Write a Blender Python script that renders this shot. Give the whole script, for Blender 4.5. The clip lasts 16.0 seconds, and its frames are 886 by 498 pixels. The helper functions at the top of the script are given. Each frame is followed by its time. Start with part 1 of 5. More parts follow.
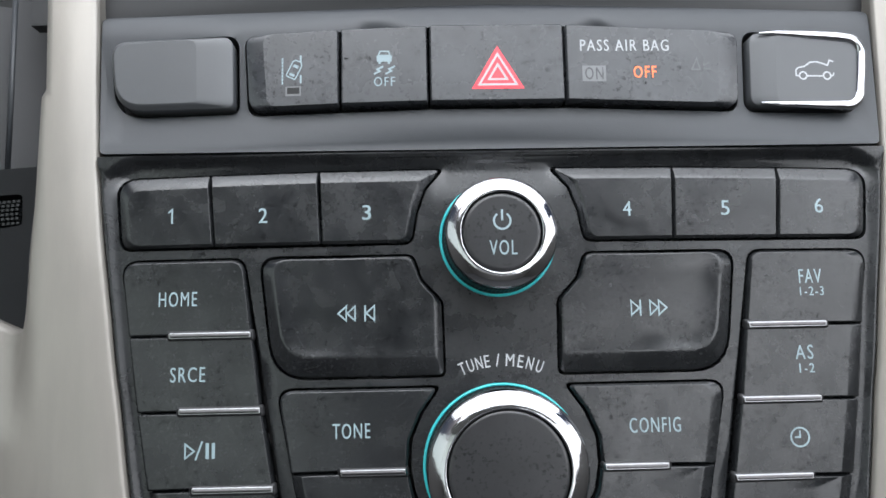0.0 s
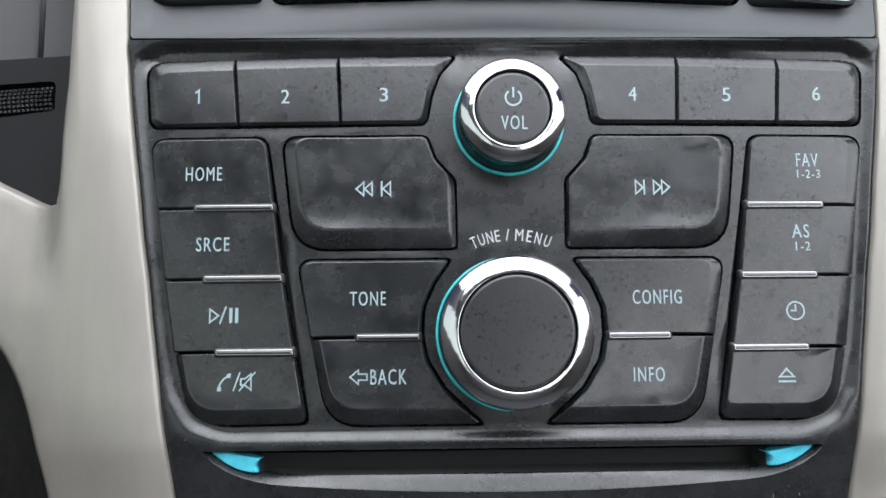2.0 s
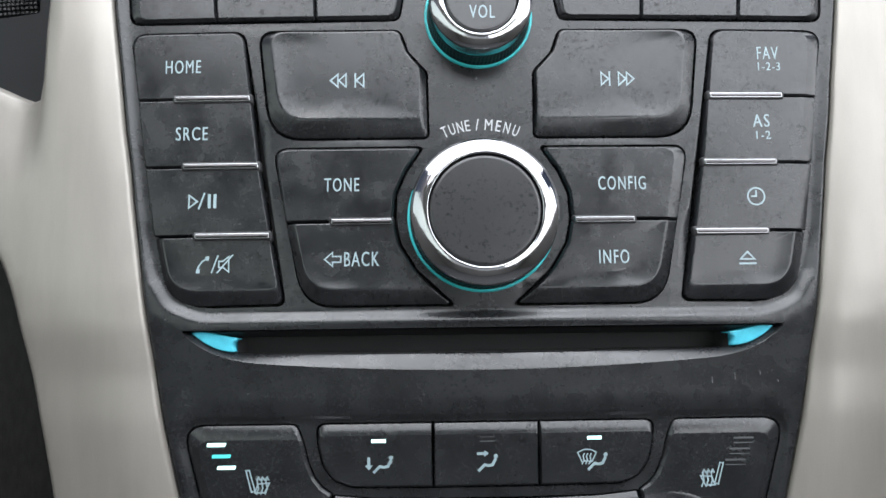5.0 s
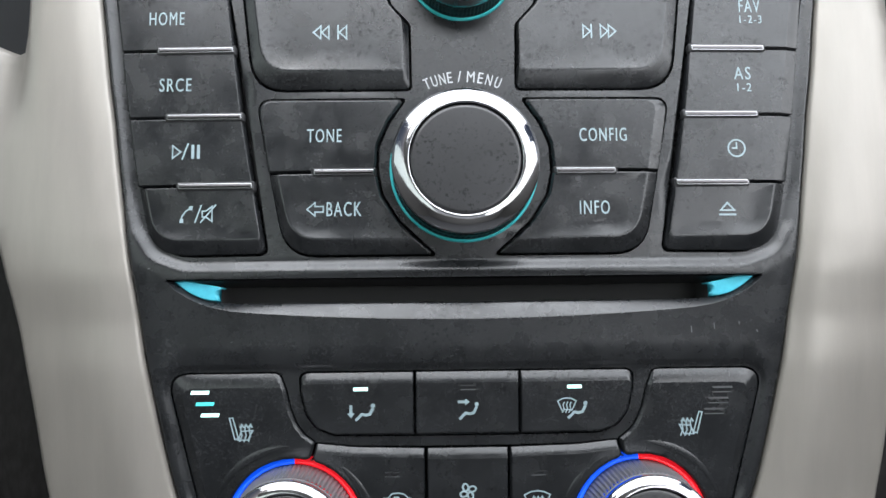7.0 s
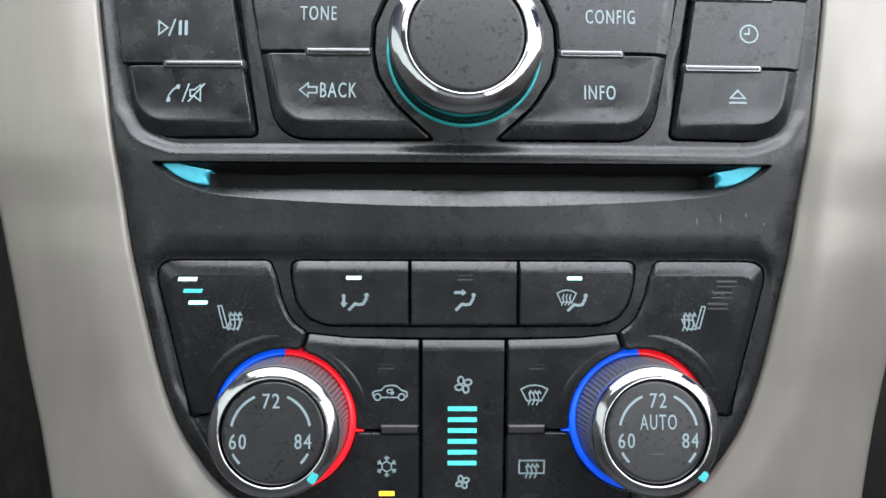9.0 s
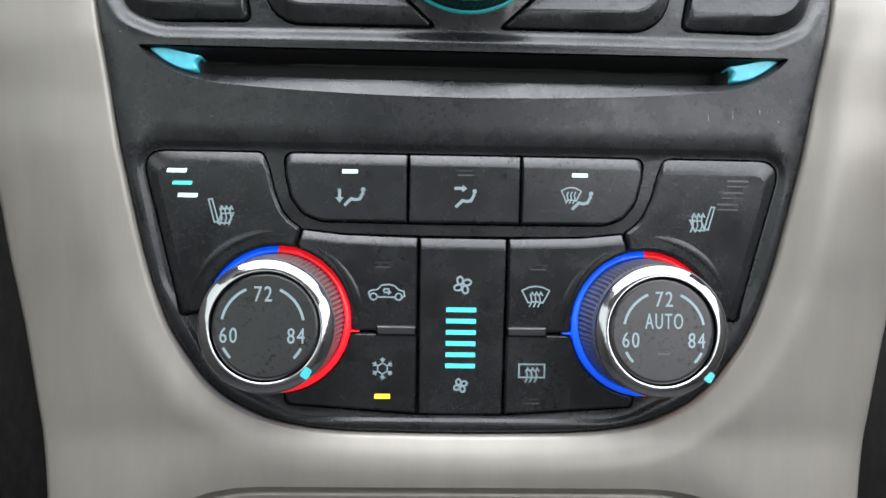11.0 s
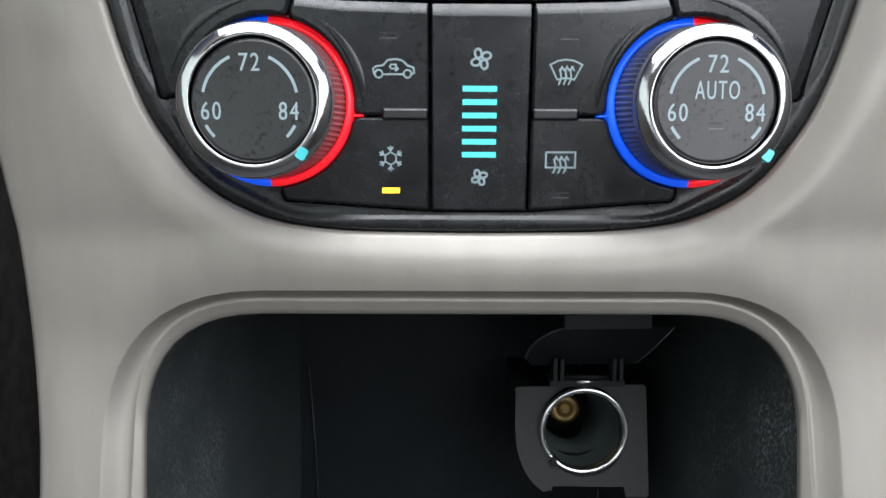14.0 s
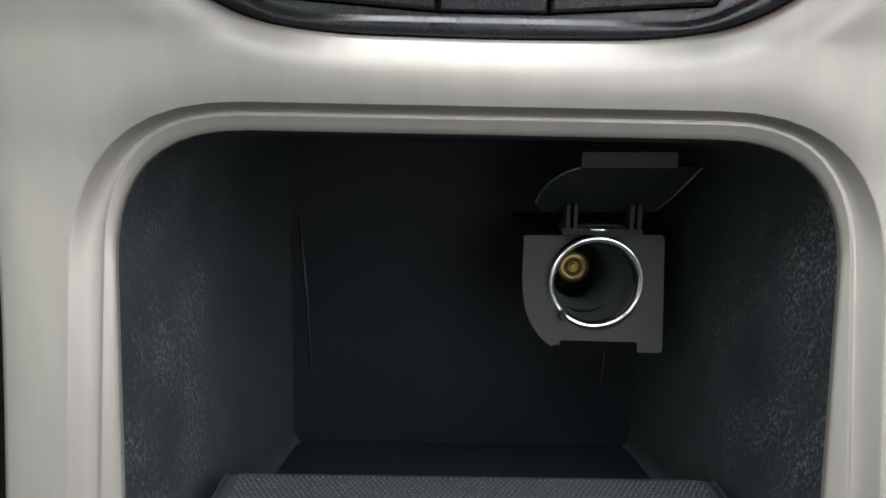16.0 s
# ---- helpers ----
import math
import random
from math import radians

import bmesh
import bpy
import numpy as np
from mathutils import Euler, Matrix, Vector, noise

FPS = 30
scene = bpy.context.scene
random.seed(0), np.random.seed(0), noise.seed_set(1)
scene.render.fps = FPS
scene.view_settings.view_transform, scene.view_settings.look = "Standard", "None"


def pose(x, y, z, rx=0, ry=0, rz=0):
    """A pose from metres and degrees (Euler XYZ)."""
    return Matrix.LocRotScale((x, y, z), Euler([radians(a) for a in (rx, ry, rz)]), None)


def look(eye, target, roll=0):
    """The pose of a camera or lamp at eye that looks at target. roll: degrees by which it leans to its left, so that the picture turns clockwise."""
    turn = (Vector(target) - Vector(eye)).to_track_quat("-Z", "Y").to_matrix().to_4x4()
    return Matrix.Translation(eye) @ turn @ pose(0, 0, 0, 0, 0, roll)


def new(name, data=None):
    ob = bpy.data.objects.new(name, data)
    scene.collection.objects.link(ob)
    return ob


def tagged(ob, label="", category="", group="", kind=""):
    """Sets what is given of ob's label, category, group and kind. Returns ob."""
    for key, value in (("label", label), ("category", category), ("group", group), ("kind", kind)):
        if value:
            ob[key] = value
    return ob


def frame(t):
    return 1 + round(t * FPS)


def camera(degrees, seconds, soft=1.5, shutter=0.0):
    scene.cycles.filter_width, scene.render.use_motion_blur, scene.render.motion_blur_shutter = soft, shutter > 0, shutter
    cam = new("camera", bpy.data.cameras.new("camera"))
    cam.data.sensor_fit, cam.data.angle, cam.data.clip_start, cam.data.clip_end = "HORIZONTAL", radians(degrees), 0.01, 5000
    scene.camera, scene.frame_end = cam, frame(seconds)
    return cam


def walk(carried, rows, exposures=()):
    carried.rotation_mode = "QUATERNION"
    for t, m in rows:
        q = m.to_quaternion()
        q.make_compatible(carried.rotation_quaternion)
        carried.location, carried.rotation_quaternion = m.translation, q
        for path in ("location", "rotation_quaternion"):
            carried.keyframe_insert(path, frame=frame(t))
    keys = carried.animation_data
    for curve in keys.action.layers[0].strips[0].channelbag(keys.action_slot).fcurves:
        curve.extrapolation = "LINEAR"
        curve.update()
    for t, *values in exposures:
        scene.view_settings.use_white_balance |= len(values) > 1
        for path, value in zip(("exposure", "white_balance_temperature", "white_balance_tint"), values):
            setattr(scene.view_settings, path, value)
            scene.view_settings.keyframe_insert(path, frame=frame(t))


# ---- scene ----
cam = camera(58.5, 16.0)
TILT = 22.0  # the panel leans back by this angle
PANEL_POSE = pose(0, 0, 0.75, -TILT, 0, 0)
PATH = [
    (0, (-0.197, -1.994, -0.234), (-0.142, -0.01, 0.013), -1.2),
    (0.5, (-0.207, -1.98, -0.302), (-0.148, 0.004, -0.055), -0.9),
    (1, (-0.204, -2.038, -0.361), (-0.153, -0.054, -0.111), -0.7),
    (1.5, (-0.192, -2.037, -0.454), (-0.143, -0.052, -0.211), -0.6),
    (2, (-0.225, -2.053, -0.557), (-0.182, -0.069, -0.313), -0.6),
    (2.5, (-0.224, -2.048, -0.661), (-0.183, -0.063, -0.422), -0.7),
    (3, (-0.191, -2.088, -0.672), (-0.156, -0.102, -0.434), -0.7),
    (3.5, (-0.173, -2.105, -0.714), (-0.136, -0.12, -0.472), -0.7),
    (4, (-0.164, -2.112, -0.764), (-0.126, -0.128, -0.514), -0.8),
    (4.2, (-0.166, -2.089, -0.817), (-0.125, -0.105, -0.563), -0.8),
    (6.5, (-0.105, -2.109, -0.928), (-0.063, -0.123, -0.695), -0.8),
    (7, (-0.101, -2.089, -0.979), (-0.063, -0.102, -0.753), -0.7),
    (7.5, (-0.104, -2.081, -1.016), (-0.064, -0.092, -0.81), -0.5),
    (8, (-0.124, -2.035, -1.087), (-0.078, -0.044, -0.899), -0.4),
    (8.5, (-0.12, -2.02, -1.134), (-0.076, -0.027, -0.969), -0.1),
    (9, (-0.106, -1.994, -1.177), (-0.056, 0.0, -1.037), 0.1),
    (9.2, (-0.104, -1.979, -1.208), (-0.054, 0.016, -1.074), 0.2),
    (11.5, (-0.117, -1.872, -1.413), (-0.053, 0.126, -1.384), 1.0),
    (12, (-0.129, -1.803, -1.484), (-0.063, 0.196, -1.495), 1.2),
    (12.5, (-0.152, -1.738, -1.542), (-0.091, 0.26, -1.603), 1.2),
    (13, (-0.168, -1.663, -1.594), (-0.112, 0.333, -1.699), 0.9),
    (13.5, (-0.15, -1.668, -1.591), (-0.112, 0.326, -1.745), 0.5),
    (14, (-0.088, -1.668, -1.61), (-0.081, 0.32, -1.828), 0.2),
    (14.5, (-0.063, -1.632, -1.67), (-0.075, 0.346, -1.961), 0.3),
    (15, (-0.098, -1.554, -1.745), (-0.106, 0.411, -2.113), 0.8),
    (15.5, (-0.096, -1.53, -1.787), (-0.11, 0.426, -2.203), 1.0),
    (16, (-0.11, -1.493, -1.819), (-0.086, 0.453, -2.278), 1.2),
]
walk(cam, [(t, PANEL_POSE @ look(Vector(eye) / 10, Vector(target) / 10, roll)) for t, eye, target, roll in PATH],
     [(0.0, -0.30, 6410, 10), (2.0, -0.10, 6420, 10), (4.0, 0.02, 6440, 10), (9.0, 0.03, 6480, 10), (12.0, 0.07, 6530, 10), (14.0, 0.04, 6500, 10), (14.6, 0.08, 6500, 10), (15.3, 0.22, 6540, 10), (16.0, 0.25, 6580, 10)])
from mathutils.geometry import delaunay_2d_cdt

# ---------------------------------------------------------------- world and light
world = bpy.data.worlds.new("overcast_sky")
scene.world = world
world.use_nodes = True
_wn = world.node_tree.nodes
_sky = _wn.new("ShaderNodeTexSky")
_sky.sky_type, _sky.sun_disc = "NISHITA", False
_sky.sun_elevation, _sky.sun_rotation = radians(55), radians(200)
_sky.dust_density = 4.0
world.node_tree.links.new(_sky.outputs[0], _wn["Background"].inputs[0])
_wn["Background"].inputs[1].default_value = 0.05


def window_light(name, eye, target, width, height, watts, colour=(0.915, 0.95, 1.0), roll=0.0):
    """The sky's light in one window opening of the cabin, or the added overhead fill."""
    data = bpy.data.lights.new(name, "AREA")
    data.shape, data.size, data.size_y, data.energy, data.color = "RECTANGLE", width, height, watts, colour
    ob = new(name, data)
    ob.matrix_world = look(eye, target, roll)
    return ob


window_light("windscreen_light", (0.05, -0.03, 1.22), (0.05, -0.26, 0.57), 1.05, 0.62, 13.2)
# added overhead lamp to brighten keys and trim; no sunroof is known
window_light("overhead_fill_light", (0.26, -0.47, 1.33), (0.26, -0.47, 0.5), 1.25, 0.58, 16.2, (0.90, 0.945, 1.0), -14)
window_light("driver_window_light", (-0.70, -0.75, 1.08), (0.0, -0.3, 0.72), 1.6, 0.40, 3.6, (0.88, 1.0, 0.94))
window_light("passenger_window_light", (0.70, -0.75, 1.08), (0.0, -0.3, 0.72), 1.6, 0.42, 11.4, (0.95, 0.97, 1.0))
window_light("rear_window_light", (0.0, -1.9, 1.08), (0.0, 0.0, 0.78), 1.2, 0.45, 0.6)

# ---------------------------------------------------------------- materials


def material(name, colour, rough=0.5, metal=0.0, grain=0.0, grain_size=0.0006, mottle=0.0, mottle_size=0.02,
             dust=0.0, dust_size=0.0012, dust_colour=(0.35, 0.35, 0.34), coat=0.0, stretch=(1, 1, 1), spots=0.0,
             glow=None, glow_strength=0.0, rough_var=0.0, sheen=0.5, dust_shade_reach=None, dust_from=(0.56, 0.67)):
    """One surface: a base colour with blotches, grain relief, dust specks and dark spots, all in object space."""
    m = bpy.data.materials.new(name)
    m.use_nodes = True
    nt = m.node_tree
    b = nt.nodes["Principled BSDF"]
    b.inputs["Roughness"].default_value, b.inputs["Metallic"].default_value = rough, metal
    b.inputs["Specular IOR Level"].default_value = sheen
    b.inputs["Coat Weight"].default_value, b.inputs["Coat Roughness"].default_value = coat, 0.14
    rgb = nt.nodes.new("ShaderNodeRGB")
    rgb.outputs[0].default_value = (*colour, 1)
    out = rgb.outputs[0]
    geo = nt.nodes.new("ShaderNodeNewGeometry")
    mapping = nt.nodes.new("ShaderNodeMapping")
    mapping.inputs["Scale"].default_value = stretch
    nt.links.new(geo.outputs["Position"], mapping.inputs[0])

    def noise_at(size, detail=3.0, roughness=0.6):
        n = nt.nodes.new("ShaderNodeTexNoise")
        n.inputs["Scale"].default_value, n.inputs["Detail"].default_value = 1.0 / size, detail
        n.inputs["Roughness"].default_value = roughness
        nt.links.new(mapping.outputs[0], n.inputs["Vector"])
        return n.outputs[0]

    def ramp(value, a, c, lo, hi):
        r = nt.nodes.new("ShaderNodeMapRange")
        r.inputs[1].default_value, r.inputs[2].default_value = a, c
        r.inputs[3].default_value, r.inputs[4].default_value = lo, hi
        nt.links.new(value, r.inputs[0])
        return r.outputs[0]

    def mix(factor, first, second):
        x = nt.nodes.new("ShaderNodeMix")
        x.data_type = "RGBA"
        nt.links.new(factor, x.inputs["Factor"])
        nt.links.new(first, x.inputs["A"])
        if isinstance(second, tuple):
            x.inputs["B"].default_value = (*second, 1)
        else:
            nt.links.new(second, x.inputs["B"])
        return x.outputs["Result"]

    if mottle:
        out = mix(ramp(noise_at(mottle_size, 4), 0.38, 0.68, 0.0, mottle), out, tuple(min(1.0, c * 2.0 + 0.005) for c in colour))
    if spots:
        film = mix(ramp(noise_at(0.009, 3), 0.35, 0.65, 0.0, 0.55), out, tuple(min(1.0, c * 1.7 + 0.005) for c in colour))
        mask = nt.nodes.new("ShaderNodeMath")
        mask.operation = "MULTIPLY"
        nt.links.new(ramp(noise_at(0.0012, 3, 0.6), 0.55, 0.68, 0.0, spots), mask.inputs[0])
        nt.links.new(ramp(noise_at(0.016, 2), 0.40, 0.60, 0.0, 1.0), mask.inputs[1])
        out = mix(mask.outputs[0], film, tuple(c * 0.35 for c in colour))
        nt.links.new(ramp(mask.outputs[0], 0.0, 1.0, sheen, sheen * 0.4), b.inputs["Specular IOR Level"])
    if dust:
        cover = nt.nodes.new("ShaderNodeMath")
        cover.operation = "MULTIPLY"
        nt.links.new(ramp(noise_at(dust_size, 4, 0.8), *dust_from, 0.0, dust), cover.inputs[0])
        nt.links.new(ramp(noise_at(0.03, 3), 0.40, 0.62, 0.2, 1.0), cover.inputs[1])
        amount = cover.outputs[0]
        if dust_shade_reach:  # dust settled near the mouth; its fade with depth paints the bin's inner shade
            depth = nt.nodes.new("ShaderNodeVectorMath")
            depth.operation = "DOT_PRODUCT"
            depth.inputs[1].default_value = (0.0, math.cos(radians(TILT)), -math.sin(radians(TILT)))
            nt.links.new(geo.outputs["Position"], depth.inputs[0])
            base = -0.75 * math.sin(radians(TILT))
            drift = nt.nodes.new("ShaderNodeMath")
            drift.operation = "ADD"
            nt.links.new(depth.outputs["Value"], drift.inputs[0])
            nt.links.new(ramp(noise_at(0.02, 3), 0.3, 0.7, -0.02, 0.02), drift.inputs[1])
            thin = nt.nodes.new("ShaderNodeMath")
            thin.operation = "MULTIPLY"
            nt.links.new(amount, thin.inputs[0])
            nt.links.new(ramp(drift.outputs[0], base + dust_shade_reach[0], base + dust_shade_reach[1], 1.0, 0.06), thin.inputs[1])
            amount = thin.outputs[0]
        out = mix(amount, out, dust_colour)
    nt.links.new(out, b.inputs["Base Color"])
    if rough_var:
        nt.links.new(ramp(noise_at(mottle_size * 0.6, 4), 0.3, 0.7, rough - rough_var, rough + rough_var), b.inputs["Roughness"])
    if grain:
        bump = nt.nodes.new("ShaderNodeBump")
        bump.inputs["Strength"].default_value, bump.inputs["Distance"].default_value = grain, 0.0003
        nt.links.new(noise_at(grain_size, 2), bump.inputs["Height"])
        nt.links.new(bump.outputs[0], b.inputs["Normal"])
    if glow:
        b.inputs["Emission Color"].default_value = (*glow, 1)
        b.inputs["Emission Strength"].default_value = glow_strength
    return m


BEZEL = material("soft_grey_plastic", (0.018, 0.020, 0.023), 0.46, grain=0.06, grain_size=0.0004, mottle=0.12, mottle_size=0.03, sheen=0.36)
PANEL = material("charcoal_plastic", (0.0047, 0.0052, 0.0059), 0.28, grain=0.06, grain_size=0.0004, mottle=0.40, mottle_size=0.014, dust=0.05, dust_size=0.0008, spots=0.60, rough_var=0.09, sheen=0.41)
BUTTON = material("worn_black_plastic", (0.0048, 0.0053, 0.006), 0.24, grain=0.05, grain_size=0.0004, mottle=0.40, mottle_size=0.012, dust=0.05, dust_size=0.0008, spots=0.9, rough_var=0.10, sheen=0.44)
GREY_BUTTON = material("dusty_grey_plastic", (0.014, 0.015, 0.017), 0.28, grain=0.05, grain_size=0.0004, mottle=0.30, mottle_size=0.012, dust=0.05, dust_size=0.0008, spots=1.0, rough_var=0.09)
PLAIN_GREY = material("satin_grey_plastic", (0.040, 0.042, 0.045), 0.45, grain=0.06, grain_size=0.0004, mottle=0.08, mottle_size=0.02)
CAP = material("matte_black_cap", (0.005, 0.005, 0.0058), 0.30, grain=0.04, grain_size=0.0004, mottle=0.30, mottle_size=0.01, dust=0.03, spots=0.9)
BLACK = material("deep_black_plastic", (0.006, 0.006, 0.007), 0.6)
WELL = material("black_recess", (0.004, 0.004, 0.004), 0.8)
CHROME = material("polished_chrome", (0.39, 0.39, 0.405), 0.11, metal=1.0, rough_var=0.05, mottle_size=0.006, grain=0.3, grain_size=0.005)
STRIP = material("soft_chrome_strip", (0.075, 0.072, 0.074), 0.16, metal=1.0, rough_var=0.04, mottle_size=0.01)
CHROME_RIM = material("thin_chrome_rim", (0.20, 0.20, 0.205), 0.16, metal=1.0)
ACCENT = material("smoked_chrome_strip", (0.05, 0.05, 0.052), 0.2, metal=0.6, rough_var=0.04, mottle_size=0.01)
DARK_CHROME = material("smoked_plastic_skirt", (0.012, 0.012, 0.013), 0.42, sheen=0.4)
KNURL = material("grey_knurled_plastic", (0.085, 0.085, 0.09), 0.30)
TRIM = material("brushed_champagne_paint", (0.172, 0.160, 0.142), 0.41, metal=0.46, grain=0.04, grain_size=0.0012, mottle=0.10, mottle_size=0.02, stretch=(3, 1, 0.4), coat=0.16, rough_var=0.05)
GLOSS = material("dark_side_panel", (0.0022, 0.0018, 0.0017), 0.38, mottle=0.5, mottle_size=0.006, stretch=(4, 4, 0.4), sheen=0.10)
BIN = material("dusty_black_bin_plastic", (0.0105, 0.0140, 0.0152), 0.55, grain=0.25, grain_size=0.0007, mottle=0.40, mottle_size=0.018, dust=0.5, dust_size=0.0012, dust_from=(0.48, 0.70), dust_colour=(0.30, 0.32, 0.32), stretch=(1, 1.4, 0.9), dust_shade_reach=(0.010, 0.065))
# darker copy of the bin plastic; the shade deep inside is in its colour
BIN_BACK = material("shaded_black_bin_plastic", (0.0030, 0.0045, 0.0058), 0.65, grain=0.2, mottle=0.2, sheen=0.12)
MAT = material("dimpled_rubber_mat", (0.009, 0.0105, 0.0115), 0.7, grain=0.3, mottle=0.2)
SOCKET = material("dark_socket_plastic", (0.0055, 0.006, 0.0065), 0.55, grain=0.1, grain_size=0.0005, mottle=0.1, sheen=0.25)
BARREL = material("teal_grey_barrel_plastic", (0.022, 0.029, 0.030), 0.55, grain=0.1, grain_size=0.0005, mottle=0.2, mottle_size=0.006)
BRASS = material("brass_contact", (0.36, 0.25, 0.10), 0.35, metal=0.8)
STEEL = material("zinc_steel", (0.75, 0.75, 0.74), 0.22, metal=1.0, rough_var=0.08)
INK = material("pale_cyan_print", (0.165, 0.219, 0.236), 0.5, glow=(0.5, 0.85, 0.9), glow_strength=0.012)
FLAP = material("black_flap_plastic", (0.0064, 0.0082, 0.0092), 0.55, grain=0.05, grain_size=0.0004, mottle=0.15, sheen=0.16)
VENT = material("dark_vent_plastic", (0.0045, 0.005, 0.0055), 0.6, grain=0.05, grain_size=0.0004, mottle=0.15, sheen=0.14)
WHITE_INK = material("white_print", (0.28, 0.29, 0.30), 0.5)
DIM = material("unlit_marking", (0.046, 0.048, 0.050), 0.4)
TEAL = material("teal_light_guide", (0.03, 0.30, 0.32), 0.25, glow=(0.02, 0.50, 0.54), glow_strength=0.11)
AQUA = material("aqua_lamp_lens", (0.05, 0.30, 0.38), 0.22, mottle=0.3, mottle_size=0.004, glow=(0.02, 0.45, 0.62), glow_strength=0.05)
LED_TEAL = material("lit_teal_bar", (0.06, 0.45, 0.47), 0.4, glow=(0.07, 0.72, 0.76), glow_strength=0.50)
LED_WHITE = material("lit_white_bar", (0.6, 0.9, 0.86), 0.4, glow=(0.55, 1.0, 0.93), glow_strength=0.85)
LED_YELLOW = material("lit_yellow_bar", (0.9, 0.7, 0.05), 0.4, glow=(1.0, 0.52, 0.005), glow_strength=1.0)
LED_ORANGE = material("lit_orange_print", (0.7, 0.12, 0.03), 0.4, glow=(1.0, 0.14, 0.02), glow_strength=0.7)
GHOST = material("unlit_grey_field", (0.10, 0.103, 0.106), 0.4)
BLUE = material("lit_blue_ring", (0.01, 0.09, 0.80), 0.3, glow=(0.0, 0.10, 1.0), glow_strength=0.48)
RED = material("lit_red_ring", (0.80, 0.012, 0.022), 0.3, glow=(1.0, 0.009, 0.022), glow_strength=0.45)
HAZARD = material("hazard_red_print", (0.75, 0.02, 0.035), 0.35, glow=(1.0, 0.02, 0.03), glow_strength=0.12)
LINER = material("grey_headlining", (0.26, 0.255, 0.245), 0.9, grain=0.3, mottle=0.1)
CABIN = material("dark_cabin_trim", (0.07, 0.07, 0.072), 0.7, grain=0.3, mottle=0.1)
SEATING = material("dark_seat_leather", (0.10, 0.095, 0.088), 0.6, grain=0.3, mottle=0.1)

# ---------------------------------------------------------------- shape helpers (millimetres on the panel: x right, y away, z up)


def thing(name, label, category, at=(0, 0, 0), group="", kind=""):
    ob = tagged(new(name), label, category, group, kind)
    ob.empty_display_size = 0.01
    ob.matrix_world = PANEL_POSE @ Matrix.Translation(Vector(at) / 1000)
    ob["ox"], ob["oy"], ob["oz"] = at
    return ob


def origin(ob):
    while ob.parent:
        ob = ob.parent
    return Vector((ob["ox"], ob["oy"], ob["oz"]))


def part(name, bm, mat, parent, label="", kind=""):
    """Links a bmesh, drawn in panel millimetres, as one mesh under its thing or part."""
    bmesh.ops.recalc_face_normals(bm, faces=bm.faces[:])
    bm.transform(Matrix.Scale(0.001, 4) @ Matrix.Translation(-origin(parent)))
    mesh = bpy.data.meshes.new(name)
    bm.to_mesh(mesh)
    bm.free()
    mesh.materials.append(mat)
    ob = tagged(new(name, mesh), label, kind=kind)
    ob.parent = parent
    return ob


def whole(name, bm, mat, label, category, at=(0, 0, 0), kind="", group=""):
    """A thing that is one mesh."""
    bmesh.ops.recalc_face_normals(bm, faces=bm.faces[:])
    bm.transform(Matrix.Scale(0.001, 4) @ Matrix.Translation(-Vector(at)))
    mesh = bpy.data.meshes.new(name)
    bm.to_mesh(mesh)
    bm.free()
    mesh.materials.append(mat)
    ob = tagged(new(name, mesh), label, category, group, kind)
    ob.matrix_world = PANEL_POSE @ Matrix.Translation(Vector(at) / 1000)
    ob["ox"], ob["oy"], ob["oz"] = at
    return ob


def lerp_table(table, v):
    if v >= table[0][0]:
        return table[0][1]
    for (a, p), (b, q) in zip(table, table[1:]):
        if v >= b:
            return q + (p - q) * (v - b) / (a - b)
    return table[-1][1]


DEPTHS = [(26, -1.0), (-70, -1.0), (-78, -0.2), (-93, 2.5), (-105, 3.4), (-117, 5.2), (-139, 9.0), (-160, 12.2), (-200, 18.0)]


def surf(x, z):
    """Depth of the button faces of the radio and climate panel."""
    return lerp_table(DEPTHS, z) + 1.0 * (x / 80.0) ** 2


def surf_top(x, z):
    """Depth of the switch row above the radio."""
    return -1.8 + 2.4 * (x / 86.0) ** 2


def rounded(pts, n=6):
    """A closed outline with rounded corners: pts are (x, z, radius)."""
    out = []
    k = len(pts)
    for i in range(k):
        p, a, b = Vector(pts[i][:2]), Vector(pts[i - 1][:2]), Vector(pts[(i + 1) % k][:2])
        u, v = (a - p), (b - p)
        lu, lv = u.length, v.length
        u, v = u / lu, v / lv
        ang = max(0.05, u.angle(v))
        r = pts[i][2] if len(pts[i]) > 2 else 0.0
        t = min(r / math.tan(ang / 2), lu * 0.48, lv * 0.48)
        if t < 1e-4:
            t = 1e-4
        s, e = p + u * t, p + v * t
        for j in range(n + 1):
            f = j / n
            out.append(tuple(s * (1 - f) ** 2 + p * 2 * f * (1 - f) + e * f ** 2))
    return out


def inset(pts, widths):
    """The outline's corners with every edge moved inwards by its own width."""
    k = len(pts)
    area = sum(pts[i - 1][0] * pts[i][1] - pts[i][0] * pts[i - 1][1] for i in range(k))
    sign = 1 if area > 0 else -1
    lines = []
    for i in range(k):
        a, b = Vector(pts[i][:2]), Vector(pts[(i + 1) % k][:2])
        d = (b - a).normalized()
        nrm = Vector((-d.y, d.x)) * sign
        lines.append((a + nrm * widths[i], d))
    out = []
    for i in range(k):
        (p, d), (q, e) = lines[i - 1], lines[i]
        cross = d.x * e.y - d.y * e.x
        if abs(cross) < 1e-4:
            c = q
        else:
            c = p + d * (((q - p).x * e.y - (q - p).y * e.x) / cross)
        r = pts[i][2] if len(pts[i]) > 2 else 0.0
        out.append((c.x, c.y, max(0.15, r - 0.6 * min(widths[i - 1], widths[i])) if r else 0.0))
    return out


